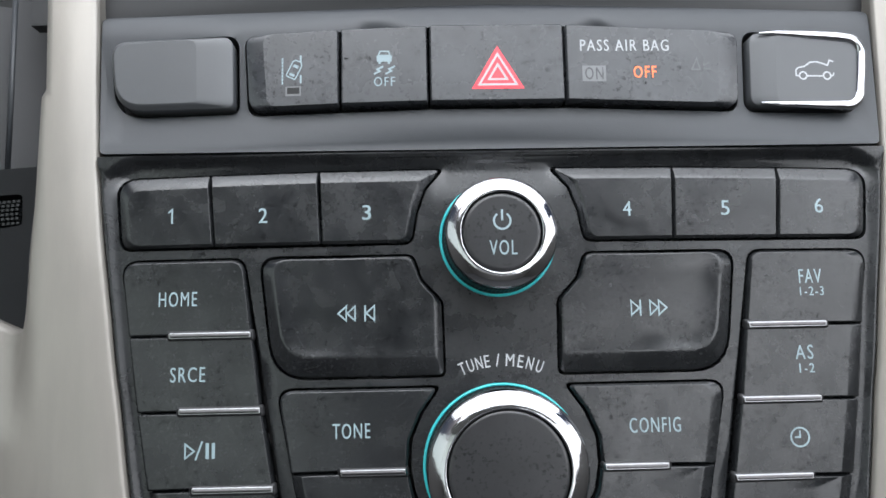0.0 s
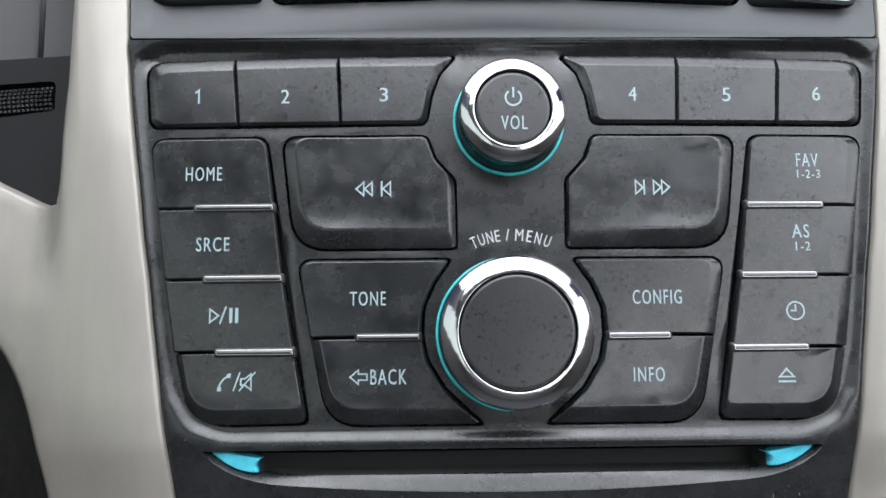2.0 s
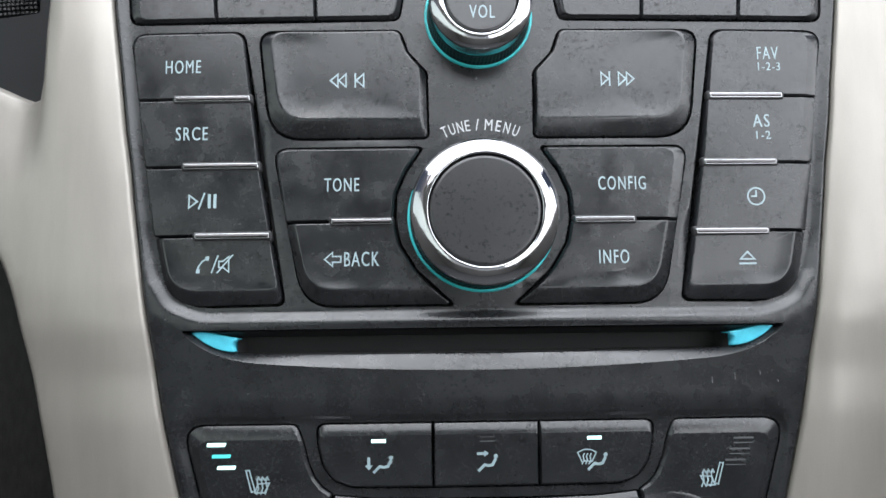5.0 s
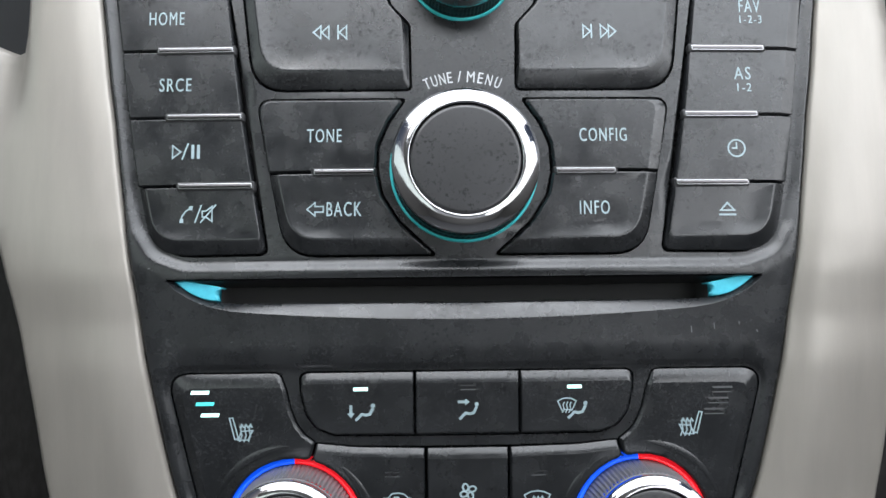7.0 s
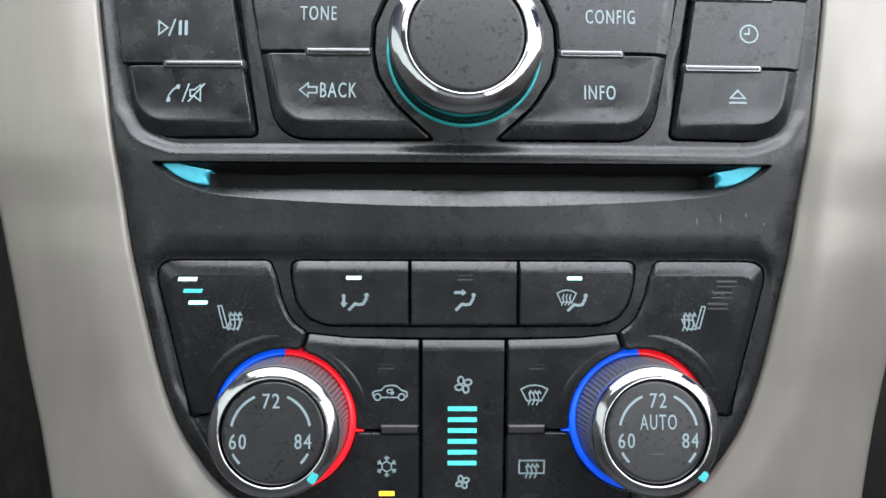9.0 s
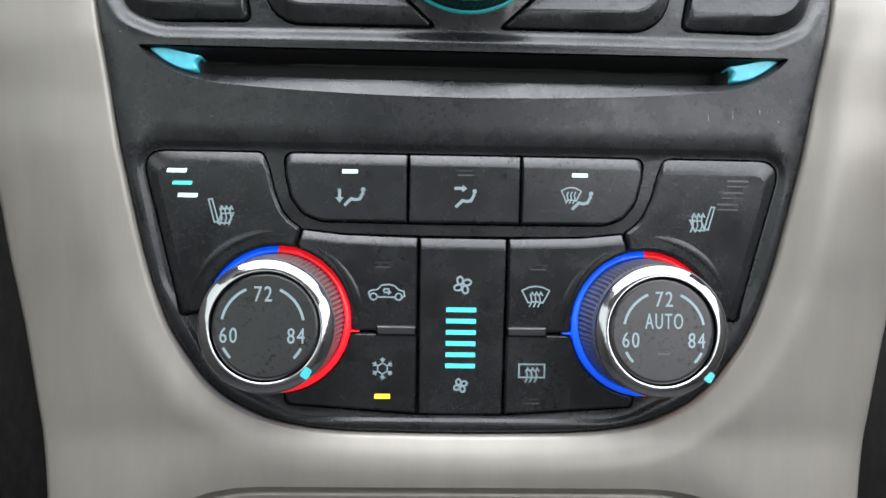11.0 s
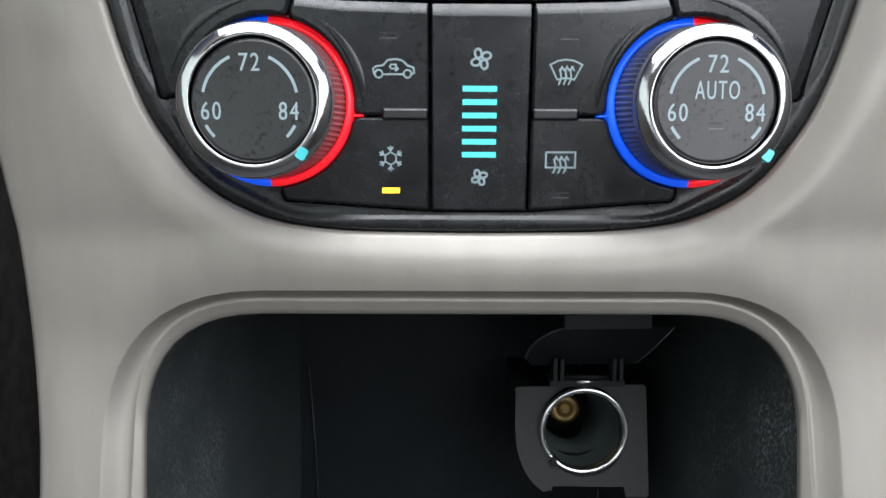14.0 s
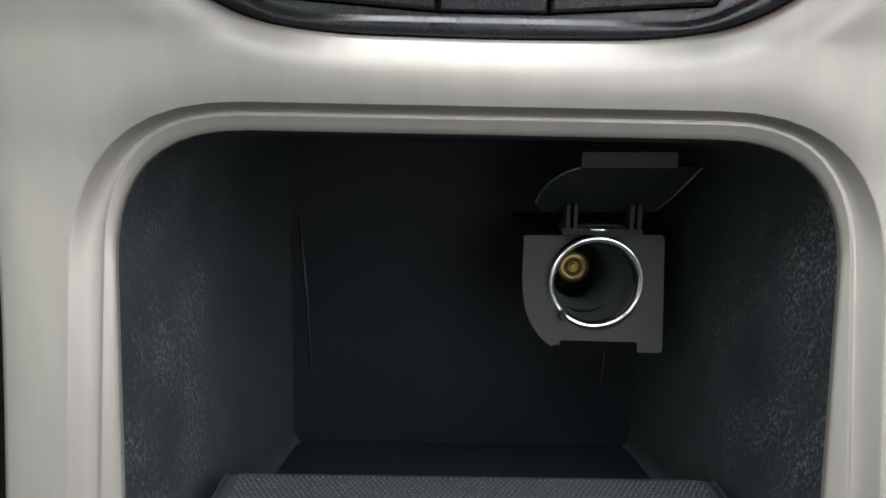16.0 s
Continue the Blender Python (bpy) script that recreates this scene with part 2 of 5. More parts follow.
def loops_mesh(loops, cap=True, back=False):
    """Bridges closed loops of equal length; caps the last."""
    bm = bmesh.new()
    rows = [[bm.verts.new(c) for c in lp] for lp in loops]
    n = len(rows[0])
    for a, b in zip(rows, rows[1:]):
        for i in range(n):
            f = bm.faces.new((a[i], a[(i + 1) % n], b[(i + 1) % n], b[i]))
            f.smooth = True
    if cap:
        bm.faces.new(rows[-1])
    if back:
        bm.faces.new(rows[0])
    return bm


def plane_at(pts, sf):
    cx = sum(p[0] for p in pts) / len(pts)
    cz = sum(p[1] for p in pts) / len(pts)
    gx = (sf(cx + 4, cz) - sf(cx - 4, cz)) / 8
    gz = (sf(cx, cz + 4) - sf(cx, cz - 4)) / 8
    y0 = sf(cx, cz)
    return lambda x, z: y0 + gx * (x - cx) + gz * (z - cz)


def key_mesh(pts, widths, drop=1.2, proud=0.0, depth=5.0, sf=surf, edge=0.18, ridge=0.0):
    """A push button: outline with rounded corners, chamfers of their own width on every edge, and a face that may dish up to a ridge above its lower chamfer."""
    pl = plane_at(pts, sf)
    tiny = [edge] * len(pts)
    a = rounded(pts)
    b = rounded(inset(pts, tiny))
    full = [max(w, edge * 1.6) for w in widths]
    half = [edge + (w - edge) * 0.5 for w in full]
    mid = rounded(inset(pts, half))
    c = rounded(inset(pts, full))
    d = rounded(inset(pts, [w + 0.16 for w in full]))

    def at(lp, off):
        return [(x, pl(x, z) + off, z) for x, z in lp]
    fall = [min(drop, 0.85 * math.dist(p, q)) for p, q in zip(a, c)]

    def slope(lp, share):
        return [(x, pl(x, z) + f * share - proud, z) for (x, z), f in zip(lp, fall)]
    loops = [at(a, depth), [(x, y + 0.12, z) for x, y, z in slope(a, 1.0)], slope(b, 1.0), slope(mid, 0.48), at(c, 0.015 - proud), at(d, -proud)]
    if ridge:
        return dished_key(pts, full, pl, drop, proud, depth, ridge)
    return loops_mesh(loops)


def inside(poly, x, z):
    hit = False
    j = len(poly) - 1
    for i in range(len(poly)):
        (xi, zi), (xj, zj) = poly[i], poly[j]
        if (zi > z) != (zj > z) and x < (xj - xi) * (z - zi) / (zj - zi) + xi:
            hit = not hit
        j = i
    return hit


SEGMENTS = {}


def edge_distance(poly, x, z):
    """Distance from (x, z) to a closed outline."""
    key = (id(poly), len(poly))
    if key not in SEGMENTS:
        a = np.array([p[:2] for p in poly], float)
        d = np.roll(a, -1, axis=0) - a
        SEGMENTS[key] = (poly, a, d, np.maximum(1e-9, (d * d).sum(1)))
    _, a, d, n = SEGMENTS[key]
    w = np.array((x, z)) - a
    f = np.clip((w * d).sum(1) / n, 0, 1)
    e = w - d * f[:, None]
    return float(np.sqrt((e * e).sum(1).min()))


def plate(outer, holes, depth_at, back=4.0, step=4.0, creases=(), walls=True, clear=()):
    """A moulded sheet: outline, openings that go through it, relief given by depth_at(x, z), and edges that turn back."""
    from_loops = [outer, *holes, *creases]
    pts, edges = [], []
    for lp in from_loops:
        s = len(pts)
        pts += [Vector(p[:2]) for p in lp]
        edges += [(s + i, s + (i + 1) % len(lp)) for i in range(len(lp))]
    xs, zs = [p[0] for p in outer], [p[1] for p in outer]
    gx = np.arange(min(xs) + step / 2, max(xs), step)
    gz = np.arange(min(zs) + step / 2, max(zs), step)
    for x in gx:
        for z in gz:
            if inside(outer, x, z) and not any(inside(h, x, z) for h in holes) and not any(edge_distance(lp, x, z) < d for lp, d in clear):
                pts.append(Vector((float(x), float(z))))
    v, e, f, *_ = delaunay_2d_cdt(pts, edges, [], 0, 1e-5)
    bm = bmesh.new()
    front = [bm.verts.new((p.x, depth_at(p.x, p.y), p.y)) for p in v]
    for tri in f:
        cx, cz = sum(v[i].x for i in tri) / 3, sum(v[i].y for i in tri) / 3
        if inside(outer, cx, cz) and not any(inside(h, cx, cz) for h in holes):
            bm.faces.new([front[i] for i in tri]).smooth = True
    for w in [w for w in bm.verts if not w.link_faces]:
        bm.verts.remove(w)
    if walls:
        rim = [ed for ed in bm.edges if len(ed.link_faces) == 1]
        got = bmesh.ops.extrude_edge_only(bm, edges=rim)
        for w in (g for g in got["geom"] if isinstance(g, bmesh.types.BMVert)):
            w.co.y += back
        for ed in rim:
            ed.smooth = False
    return bm


def lathe(profile, centre, n=64, tilt=(0.0, 0.0), cap_first=False, cap_last=True, a0=0.0, a1=360.0, flutes=0, flute=0.0, flute_rows=()):
    """Turns (radius, depth) round an axis that leaves the panel at centre (x, y, z); tilt leans the axis."""
    bm = bmesh.new()
    full = abs(a1 - a0) >= 359.9
    steps = n if full else max(3, int(n * (a1 - a0) / 360))
    rows = []
    for k, (r, y) in enumerate(profile):
        row = []
        for i in range(steps if full else steps + 1):
            a = radians(a0 + (a1 - a0) * i / steps)
            rr = r - (flute if (k in flute_rows and i % 2) else 0.0)
            row.append(bm.verts.new((centre[0] + rr * math.cos(a) + tilt[0] * y, centre[1] + y, centre[2] + rr * math.sin(a) + tilt[1] * y)))
        rows.append(row)
    for a, b in zip(rows, rows[1:]):
        m = len(a)
        for i in range(m if full else m - 1):
            bm.faces.new((a[i], a[(i + 1) % m], b[(i + 1) % m], b[i])).smooth = not flutes
    if cap_last and full:
        bm.faces.new(rows[-1])
    if cap_first and full:
        bm.faces.new(rows[0])
    return bm


def tube(path, radius, flat=1.0, n=8):
    """A bar of round section along a path of (x, y, z)."""
    bm = bmesh.new()
    rows = []
    for i, p in enumerate(path):
        a, b = Vector(path[max(0, i - 1)]), Vector(path[min(len(path) - 1, i + 1)])
        d = (b - a).normalized()
        u = Vector((0, -1, 0))
        w = d.cross(u).normalized()
        r = radius(i / (len(path) - 1)) if callable(radius) else radius
        rows.append([bm.verts.new(Vector(p) + w * (r * math.cos(k * math.tau / n)) + u * (r * flat * math.sin(k * math.tau / n))) for k in range(n)])
    for a, b in zip(rows, rows[1:]):
        for k in range(n):
            bm.faces.new((a[k], a[(k + 1) % n], b[(k + 1) % n], b[k])).smooth = True
    bm.faces.new(rows[0])
    bm.faces.new(rows[-1])
    return bm


def dished_key(pts, full, pl, drop, proud, depth, ridge):
    """A push button whose face swells to a soft ridge along its broad chamfers."""
    outer = rounded(pts)
    counts = [max(1, round(math.dist(p, outer[(i + 1) % len(outer)]))) for i, p in enumerate(outer)]

    def dense(lp):
        out = []
        for i, (p, n) in enumerate(zip(lp, counts)):
            q = lp[(i + 1) % len(lp)]
            out += [(p[0] + (q[0] - p[0]) * k / n, p[1] + (q[1] - p[1]) * k / n) for k in range(n)]
        return out
    a, b, c = dense(outer), dense(rounded(inset(pts, [0.18] * len(pts)))), dense(rounded(inset(pts, full)))
    n = len(a)
    raw = [max(0.0, min(1.0, (math.dist(p, q) - 1.4) / 2.6)) for p, q in zip(a, c)]
    near, far = min(abs(p[0]) for p in a), max(abs(p[0]) for p in a)
    raw = [v * max(0.15, min(1.0, (abs(p[0]) - near) / (0.65 * (far - near)))) for v, p in zip(raw, a)]
    weight = [sum(raw[(i + k) % n] for k in range(-5, 6)) / 11 for i in range(n)]
    cx, cz = sum(p[0] for p in c) / n, sum(p[1] for p in c) / n

    def ring(lp, offs):
        return [(x, pl(x, z) + o - proud, z) for (x, z), o in zip(lp, offs)]

    def between(p, q, t):
        return [(u[0] + (v[0] - u[0]) * t, u[1] + (v[1] - u[1]) * t) for u, v in zip(p, q)]
    fall = [min(drop, 0.85 * math.dist(p, q)) for p, q in zip(a, c)]
    loops = [ring(a, [depth] * n), ring(a, [f + 0.12 for f in fall]), ring(b, fall)]
    for t in (0.2, 0.4, 0.6, 0.75, 0.88, 1.0):
        loops.append(ring(between(b, c, t), [f * (1 - t) ** 1.5 - ridge * w * t * t for w, f in zip(weight, fall)]))
    centre = [(cx, cz)] * n
    for t in (0.03, 0.07, 0.12, 0.18, 0.26, 0.36, 0.48):
        offs = [-ridge * w * max(0.0, 1 - t * math.dist(p, (cx, cz)) / 6.5) ** 2 for w, p in zip(weight, c)]
        loops.append(ring(between(c, centre, t), offs))
    return loops_mesh(loops)


def mirrored(pts):
    return [(-p[0], *p[1:]) for p in reversed(pts)]


# ---------------------------------------------------------------- the setting: console trim, panels, cabin shell
PANEL_EDGE = [(105.4, 120), (104.6, 80), (103.6, 54), (102.3, 28), (101.0, 12), (99.6, 0), (97.9, -13), (96.2, -27), (94.5, -38), (93.0, -50), (91.3, -62), (89.5, -75),
              (87.7, -87), (86.4, -97), (85.1, -105.5), (83.4, -114.5), (81.4, -125), (79.4, -134.5), (77.0, -143), (73.5, -151.8), (68.6, -159.6), (64.4, -164.8),
              (57.6, -170), (46.5, -174.6), (31.5, -176.7), (12, -177.2)]


def smooth_curve(pts, spacing=2.0):
    """A Catmull-Rom curve through the points, at even steps."""
    out = []
    for i in range(len(pts) - 1):
        p0, p1, p2, p3 = (Vector(pts[max(0, min(len(pts) - 1, i + k))]) for k in (-1, 0, 1, 2))
        n = max(1, round((p2 - p1).length / spacing))
        for j in range(n):
            t = j / n
            out.append(tuple(0.5 * (2 * p1 + (p2 - p0) * t + (2 * p0 - 5 * p1 + 4 * p2 - p3) * t * t + (3 * p1 - p0 - 3 * p2 + p3) * t ** 3)))
    return out + [tuple(pts[-1])]


def offset_curve(poly, d):
    """The closed outline moved outwards by d along its own normals."""
    k = len(poly)
    area = sum(poly[i - 1][0] * poly[i][1] - poly[i][0] * poly[i - 1][1] for i in range(k))
    sign = -1 if area > 0 else 1
    out = []
    for i in range(k):
        a, b = Vector(poly[i - 1]), Vector(poly[(i + 1) % k])
        t = (b - a).normalized()
        out.append((poly[i][0] - t.y * d * sign, poly[i][1] + t.x * d * sign))
    return out


half_edge = smooth_curve(PANEL_EDGE + [(0.0, -177.3)])
panel_outline = half_edge + [(-x, z) for x, z in reversed(half_edge[:-1])]
TRIM_EDGE = [(123.4, 120), (122.8, 70), (121.8, 26), (120.8, 10), (120.2, -6), (120.6, -13.4), (122.2, -16.3), (125.0, -16.5), (129, -14.8), (139, -10.0), (168, 3.5), (168, -30), (143, -47.5), (135.4, -53.6), (130.6, -59.8),
             (126.2, -69), (122.9, -81), (119.8, -94.5), (116.9, -111), (113.6, -134), (110.6, -150), (107.8, -167), (105.2, -184), (103.4, -204), (101.4, -226), (100.6, -250), (100.2, -276), (99.4, -330)]
trim_half = smooth_curve(TRIM_EDGE[:-1], 3.0) + [TRIM_EDGE[-1]]
trim_outline = trim_half + [(-x, z) for x, z in reversed(trim_half)]
BIN_CORNERS = [(-78.8, -196.6, 28), (76.8, -196.6, 28), (72.8, -318, 10), (-75.2, -318, 10)]
LIP_CREASE = [(-86.5, -190.3, 37), (83.5, -190.3, 37), (85.6, -318, 10), (-87.4, -318, 10)]
LIP_RIDGE = [(-79.4, -193.0, 29), (76.6, -193.0, 29), (80.4, -318, 10), (-81.6, -318, 10)]
bin_crease = rounded(LIP_CREASE, 10)


def ease_to(d, w, r):
    """d up to w, with a soft bend of half-width r."""
    if d < w - r:
        return d
    if d > w + r:
        return w
    return d - (d - w + r) ** 2 / (4 * r)


def trim_depth(x, z):
    """Champagne trim: a rounded lip at the panel, a slope that faces inwards, then a face that falls away outside."""
    d = edge_distance(panel_outline, x, z)
    edge_y = lerp_table([(70, 4.2), (30, 2.6), (0, 1.5), (-70, 1.2), (-80, 1.8), (-93, 4.0), (-105, 5.0), (-117, 6.8), (-139, 10.4), (-160, 13.4), (-177, 15.4)], z)
    wide = lerp_table([(0, 4.2), (-40, 4.6), (-90, 6.2), (-130, 8.0), (-160, 7.0), (-177, 6.0)], z)
    steep = lerp_table([(-60, 0.24), (-140, 0.26), (-172, 0.40)], z)
    y = edge_y - 1.1 * (1 - (1 - min(1.0, d / 0.8)) ** 2) - steep * ease_to(max(0.0, d - 0.6), wide, 3.0)
    out = max(0.0, abs(x) - lerp_table([(0, 112), (-60, 104), (-120, 91), (-150, 89), (-180, 92), (-330, 95)], z))
    y += 7.0 * (1 - math.exp(-0.009 * out ** 2 / 7.0))
    roll = max(0.0, 7.0 - edge_distance(bin_crease, x, z)) if z < -175 else 0.0
    y += 0.013 * roll ** 2
    low = max(0.0, -198.0 - z)
    y -= 0.19 * (low - 12.0 * (1 - math.exp(-low / 12.0)))
    # the branch below the vent leans back and meets the upright in a soft valley
    side = max(0.0, min(1.0, (abs(x) - 117.0) / 7.0))
    lean = max(0.0, z + 45.0 - 0.25 * max(0.0, abs(x) - 122))
    if side > 0 and lean > 0:
        y += side * side * (3 - 2 * side) * 0.30 * (lean - 3.5 * (1 - math.exp(-lean / 3.5)))
    rim = edge_distance(trim_outline, x, z)
    if rim < 1.8:
        y += 1.5 * (1 - rim / 1.8) ** 2
    return y


rings = [offset_curve(panel_outline, d) for d in (0.25, 0.5, 0.8, 1.4, 2.6, 3.8, 5.0, 6.4, 8.0, 9.6, 11.2, 12.8)]
trim_shape = trim_outline + list(reversed(panel_outline))
bm = plate(trim_shape, [bin_crease], trim_depth, back=9.0, step=3.5, creases=[*rings, offset_curve(trim_outline, -0.6), offset_curve(trim_outline, -1.2), offset_curve(trim_outline, -1.8)], clear=[(panel_outline, 14.0), (trim_outline, 3.0)])
trim_panel = whole("console_trim", bm, TRIM, "champagne metallic console trim framing the dark centre panel", "trim", kind="structure")


# lip of the storage bin: a step inwards, a fine ridge and a ledge
def lip_loop(a, b, k, dy):
    """The loop between two outlines, dy behind the trim."""
    return [(x0 + (x1 - x0) * k, trim_depth(x0 + (x1 - x0) * k, z0 + (z1 - z0) * k) + dy, z0 + (z1 - z0) * k) for (x0, z0), (x1, z1) in zip(rounded(a, 10), rounded(b, 10))]


LIP = [(LIP_CREASE, LIP_RIDGE, k, dy) for k, dy in ((0, 0.0), (0.04, 0.06), (0.11, 0.40), (0.5, 2.2), (0.8, 3.2), (0.9, 3.25), (0.97, 3.0), (1.0, 2.9))]
LIP += [(LIP_RIDGE, BIN_CORNERS, k, dy) for k, dy in ((0.08, 2.95), (0.2, 3.15), (0.55, 3.6), (0.9, 4.1), (0.97, 4.5), (1.0, 6.0))]
bm = loops_mesh([lip_loop(*row) for row in LIP], cap=False)
part("bin_lip", bm, TRIM, trim_panel, "stepped champagne lip round the storage bin")

# ---------------------------------------------------------------- switch row above the radio
def top_plate_depth(x, z):
    flat = max(0.0, min(1.0, (37.0 - z) / 10.0))
    y = surf_top(x, z) * (1 - flat) + (surf(x, 20) - 2.2) * flat + 2.6
    if z > 62:
        y += 0.10 * (z - 62) ** 2
    if z < 29:
        y += 0.15 * (29 - z)
    return y


TOP_KEYS = {
    "blank": [(-99.7, 57.2, 4), (-67.9, 58.2, 3), (-67.5, 39.0, 2), (-97.8, 38.7, 8)],
    "lane": [(-64.6, 58.3, 3), (-40.3, 59.2, .5), (-40.3, 39.0, .5), (-63.4, 38.4, 3)],
    "stability": [(-39.6, 59.3, .5), (-17.3, 59.8, .5), (-17.3, 39.4, .5), (-39.6, 39.1, .5)],
    "hazard": [(-16.6, 59.9, .5), (18.2, 59.9, .5), (18.2, 39.4, .5), (-16.6, 39.4, .5)],
    "airbag": [(18.9, 59.8, .5), (65.0, 58.0, 3), (64.2, 38.0, 3), (18.9, 39.4, .5)],
    "trunk": [(68.4, 58.0, 3), (99.6, 56.8, 5), (97.8, 37.7, 6), (67.7, 37.9, 3)],
}


def hole_of(pts, gap=0.55):
    return rounded(inset(pts, [-gap - 0.3] * len(pts)))


top_outer = [(103.7, 66), (103.5, 60), (101.9, 27.7), (-101.9, 27.7), (-103.5, 60), (-103.7, 66), (0, 69.5)]
strip = [(-65.4, 59.0, 3.4), (-17, 60.6, 40), (18.4, 60.6, 40), (65.8, 58.7, 3.4), (64.9, 36.9, 3.4), (18.4, 38.2, 40), (-17, 38.2, 40), (-64.2, 37.2, 3.4)]
bm = plate(rounded([(x, z, 1.5) for x, z in top_outer], 3), [hole_of(TOP_KEYS["blank"], 0.9), rounded(strip), hole_of(TOP_KEYS["trunk"], 0.9)], top_plate_depth, back=9, step=5)
whole("switch_bezel", bm, BEZEL, "soft grey plastic bezel holding the switch row", "bezel", kind="structure")


def button(name, label, pts, widths, mat=BUTTON, sf=surf, proud=0.0, drop=1.2, depth=6.0, group="", category="button", ridge=0.0):
    cx = sum(p[0] for p in pts) / len(pts)
    cz = sum(p[1] for p in pts) / len(pts)
    at = (cx, sf(cx, cz), cz)
    ob = thing(name, label, category, at, group)
    PLANES[ob.name] = (plane_at(pts, sf), proud)
    part("key", key_mesh(pts, widths, drop, proud, depth, sf, ridge=ridge), mat, ob)
    return ob


PLANES = {}
G_TOP = "switches above the radio"
button("blank_switch_cover", "plain satin grey blank switch cover", TOP_KEYS["blank"], [.8, 9, 1.3, .8], PLAIN_GREY, surf_top, 1.4, 1.6, group=G_TOP)
b_lane = button("lane_departure_button", "dusty grey lane departure switch with small dark lamp", TOP_KEYS["lane"], [.3, .3, .3, 4.6], GREY_BUTTON, surf_top, .6, group=G_TOP)
b_stab = button("stability_control_button", "dusty grey stability control switch marked off", TOP_KEYS["stability"], [.3, .3, .3, .3], GREY_BUTTON, surf_top, .6, group=G_TOP)
b_haz = button("hazard_light_button", "dusty grey hazard switch with red triangle", TOP_KEYS["hazard"], [.3, .3, .3, .3], GREY_BUTTON, surf_top, .6, group=G_TOP)
b_air = button("airbag_indicator", "grey passenger air bag display with lit orange word", TOP_KEYS["airbag"], [.3, 5.5, .3, .3], GREY_BUTTON, surf_top, .6, group=G_TOP, category="indicator")
b_trunk = button("trunk_release_button", "grey trunk release switch with chrome surround", TOP_KEYS["trunk"], [.5, .5, .5, 6.5], PLAIN_GREY, surf_top, .6, group=G_TOP)

# ---------------------------------------------------------------- radio and climate panel
recess_right = [(99.9, 25.4, 9), (97.8, 0, 90), (94.1, -30, 90), (90.2, -57, 30), (87.4, -67.5, 9), (83.0, -75.0, 8), (75.0, -78.3, 16)]
recess = recess_right + mirrored(recess_right)
def even(poly, step=2.5):
    """The closed outline at even steps."""
    out = []
    for i in range(len(poly)):
        a, b = Vector(poly[i]), Vector(poly[(i + 1) % len(poly)])
        n = max(1, round((b - a).length / step))
        out += [tuple(a.lerp(b, k / n)) for k in range(n)]
    return [p for i, p in enumerate(out) if (Vector(p) - Vector(out[i - 1])).length > 0.02]


recess_mid = even(rounded(recess, 8))
recess_rings = [offset_curve(recess_mid, d) for d in (-1.8, -1.1, -0.4, 0.4, 1.1, 1.8)]
climate = [(-81.6, -104.6, 7), (81.6, -104.6, 7), (75.0, -139, 20), (62, -163, 20), (42, -173.6, 24), (-42, -173.6, 24), (-62, -163, 20), (-75.0, -139, 20)]
climate_mid = even(rounded(climate, 8))
climate_rings = [offset_curve(climate_mid, d) for d in (-0.8, -0.3, 0.3, 0.8)]


face_half = [(101.9, 26.6)] + [(x - 0.3, z + (0.3 if z < -150 else 0.0)) for x, z in half_edge if z < 25.5 and x > 1]
face_outer = face_half + [(-x, z) for x, z in reversed(face_half)]


def panel_depth(x, z):
    y = surf(x, z) + 0.2
    if z > 23:
        y -= 0.8
    for poly, deep, soft in ((recess_mid, 1.1, 1.8), (climate_mid, 0.9, 0.8)):
        d = edge_distance(poly, x, z) * (1 if inside(poly, x, z) else -1)
        k = max(0.0, min(1.0, 0.5 + 0.5 * d / soft))
        k = k * k * (3 - 2 * k)
        y += k * (deep + (1.8 * min(1.0, (z - 18) / 5.0) if z > 18 else 0.0))
        if poly is recess_mid and -108 < z < -60:
            u, v = min(1.0, (z + 108) / 18.0), min(1.0, (-60 - z) / 16.0)
            y -= 0.8 * (1 - k) * u * u * (3 - 2 * u) * v
    rim = edge_distance(face_outer, x, z)
    if rim < 1.0 and z < 25:
        y += 0.9 * (1 - rim) ** 2
    return y


R_KEYS = {
    "1": [(-96.4, 20.8, 5), (-73.15, 21.4, .5), (-71.75, 3.1, .5), (-94.9, 2.9, 3)],
    "2": [(-72.85, 21.4, .5), (-45.6, 21.9, .5), (-44.8, 3.2, .5), (-71.45, 3.1, .5)],
    "3": [(-45.3, 21.9, .5), (-14.4, 22.1, .8), (-18.6, 17.0, 3), (-20.8, 11, 4), (-22.2, 3.3, 2.5), (-44.5, 3.2, .5)],
}


def grown(keys, f=1.006):
    """The outlines widened a little, for edges that lie behind the faces."""
    return {k: [(p[0] * f, *p[1:]) for p in v] for k, v in keys.items()}


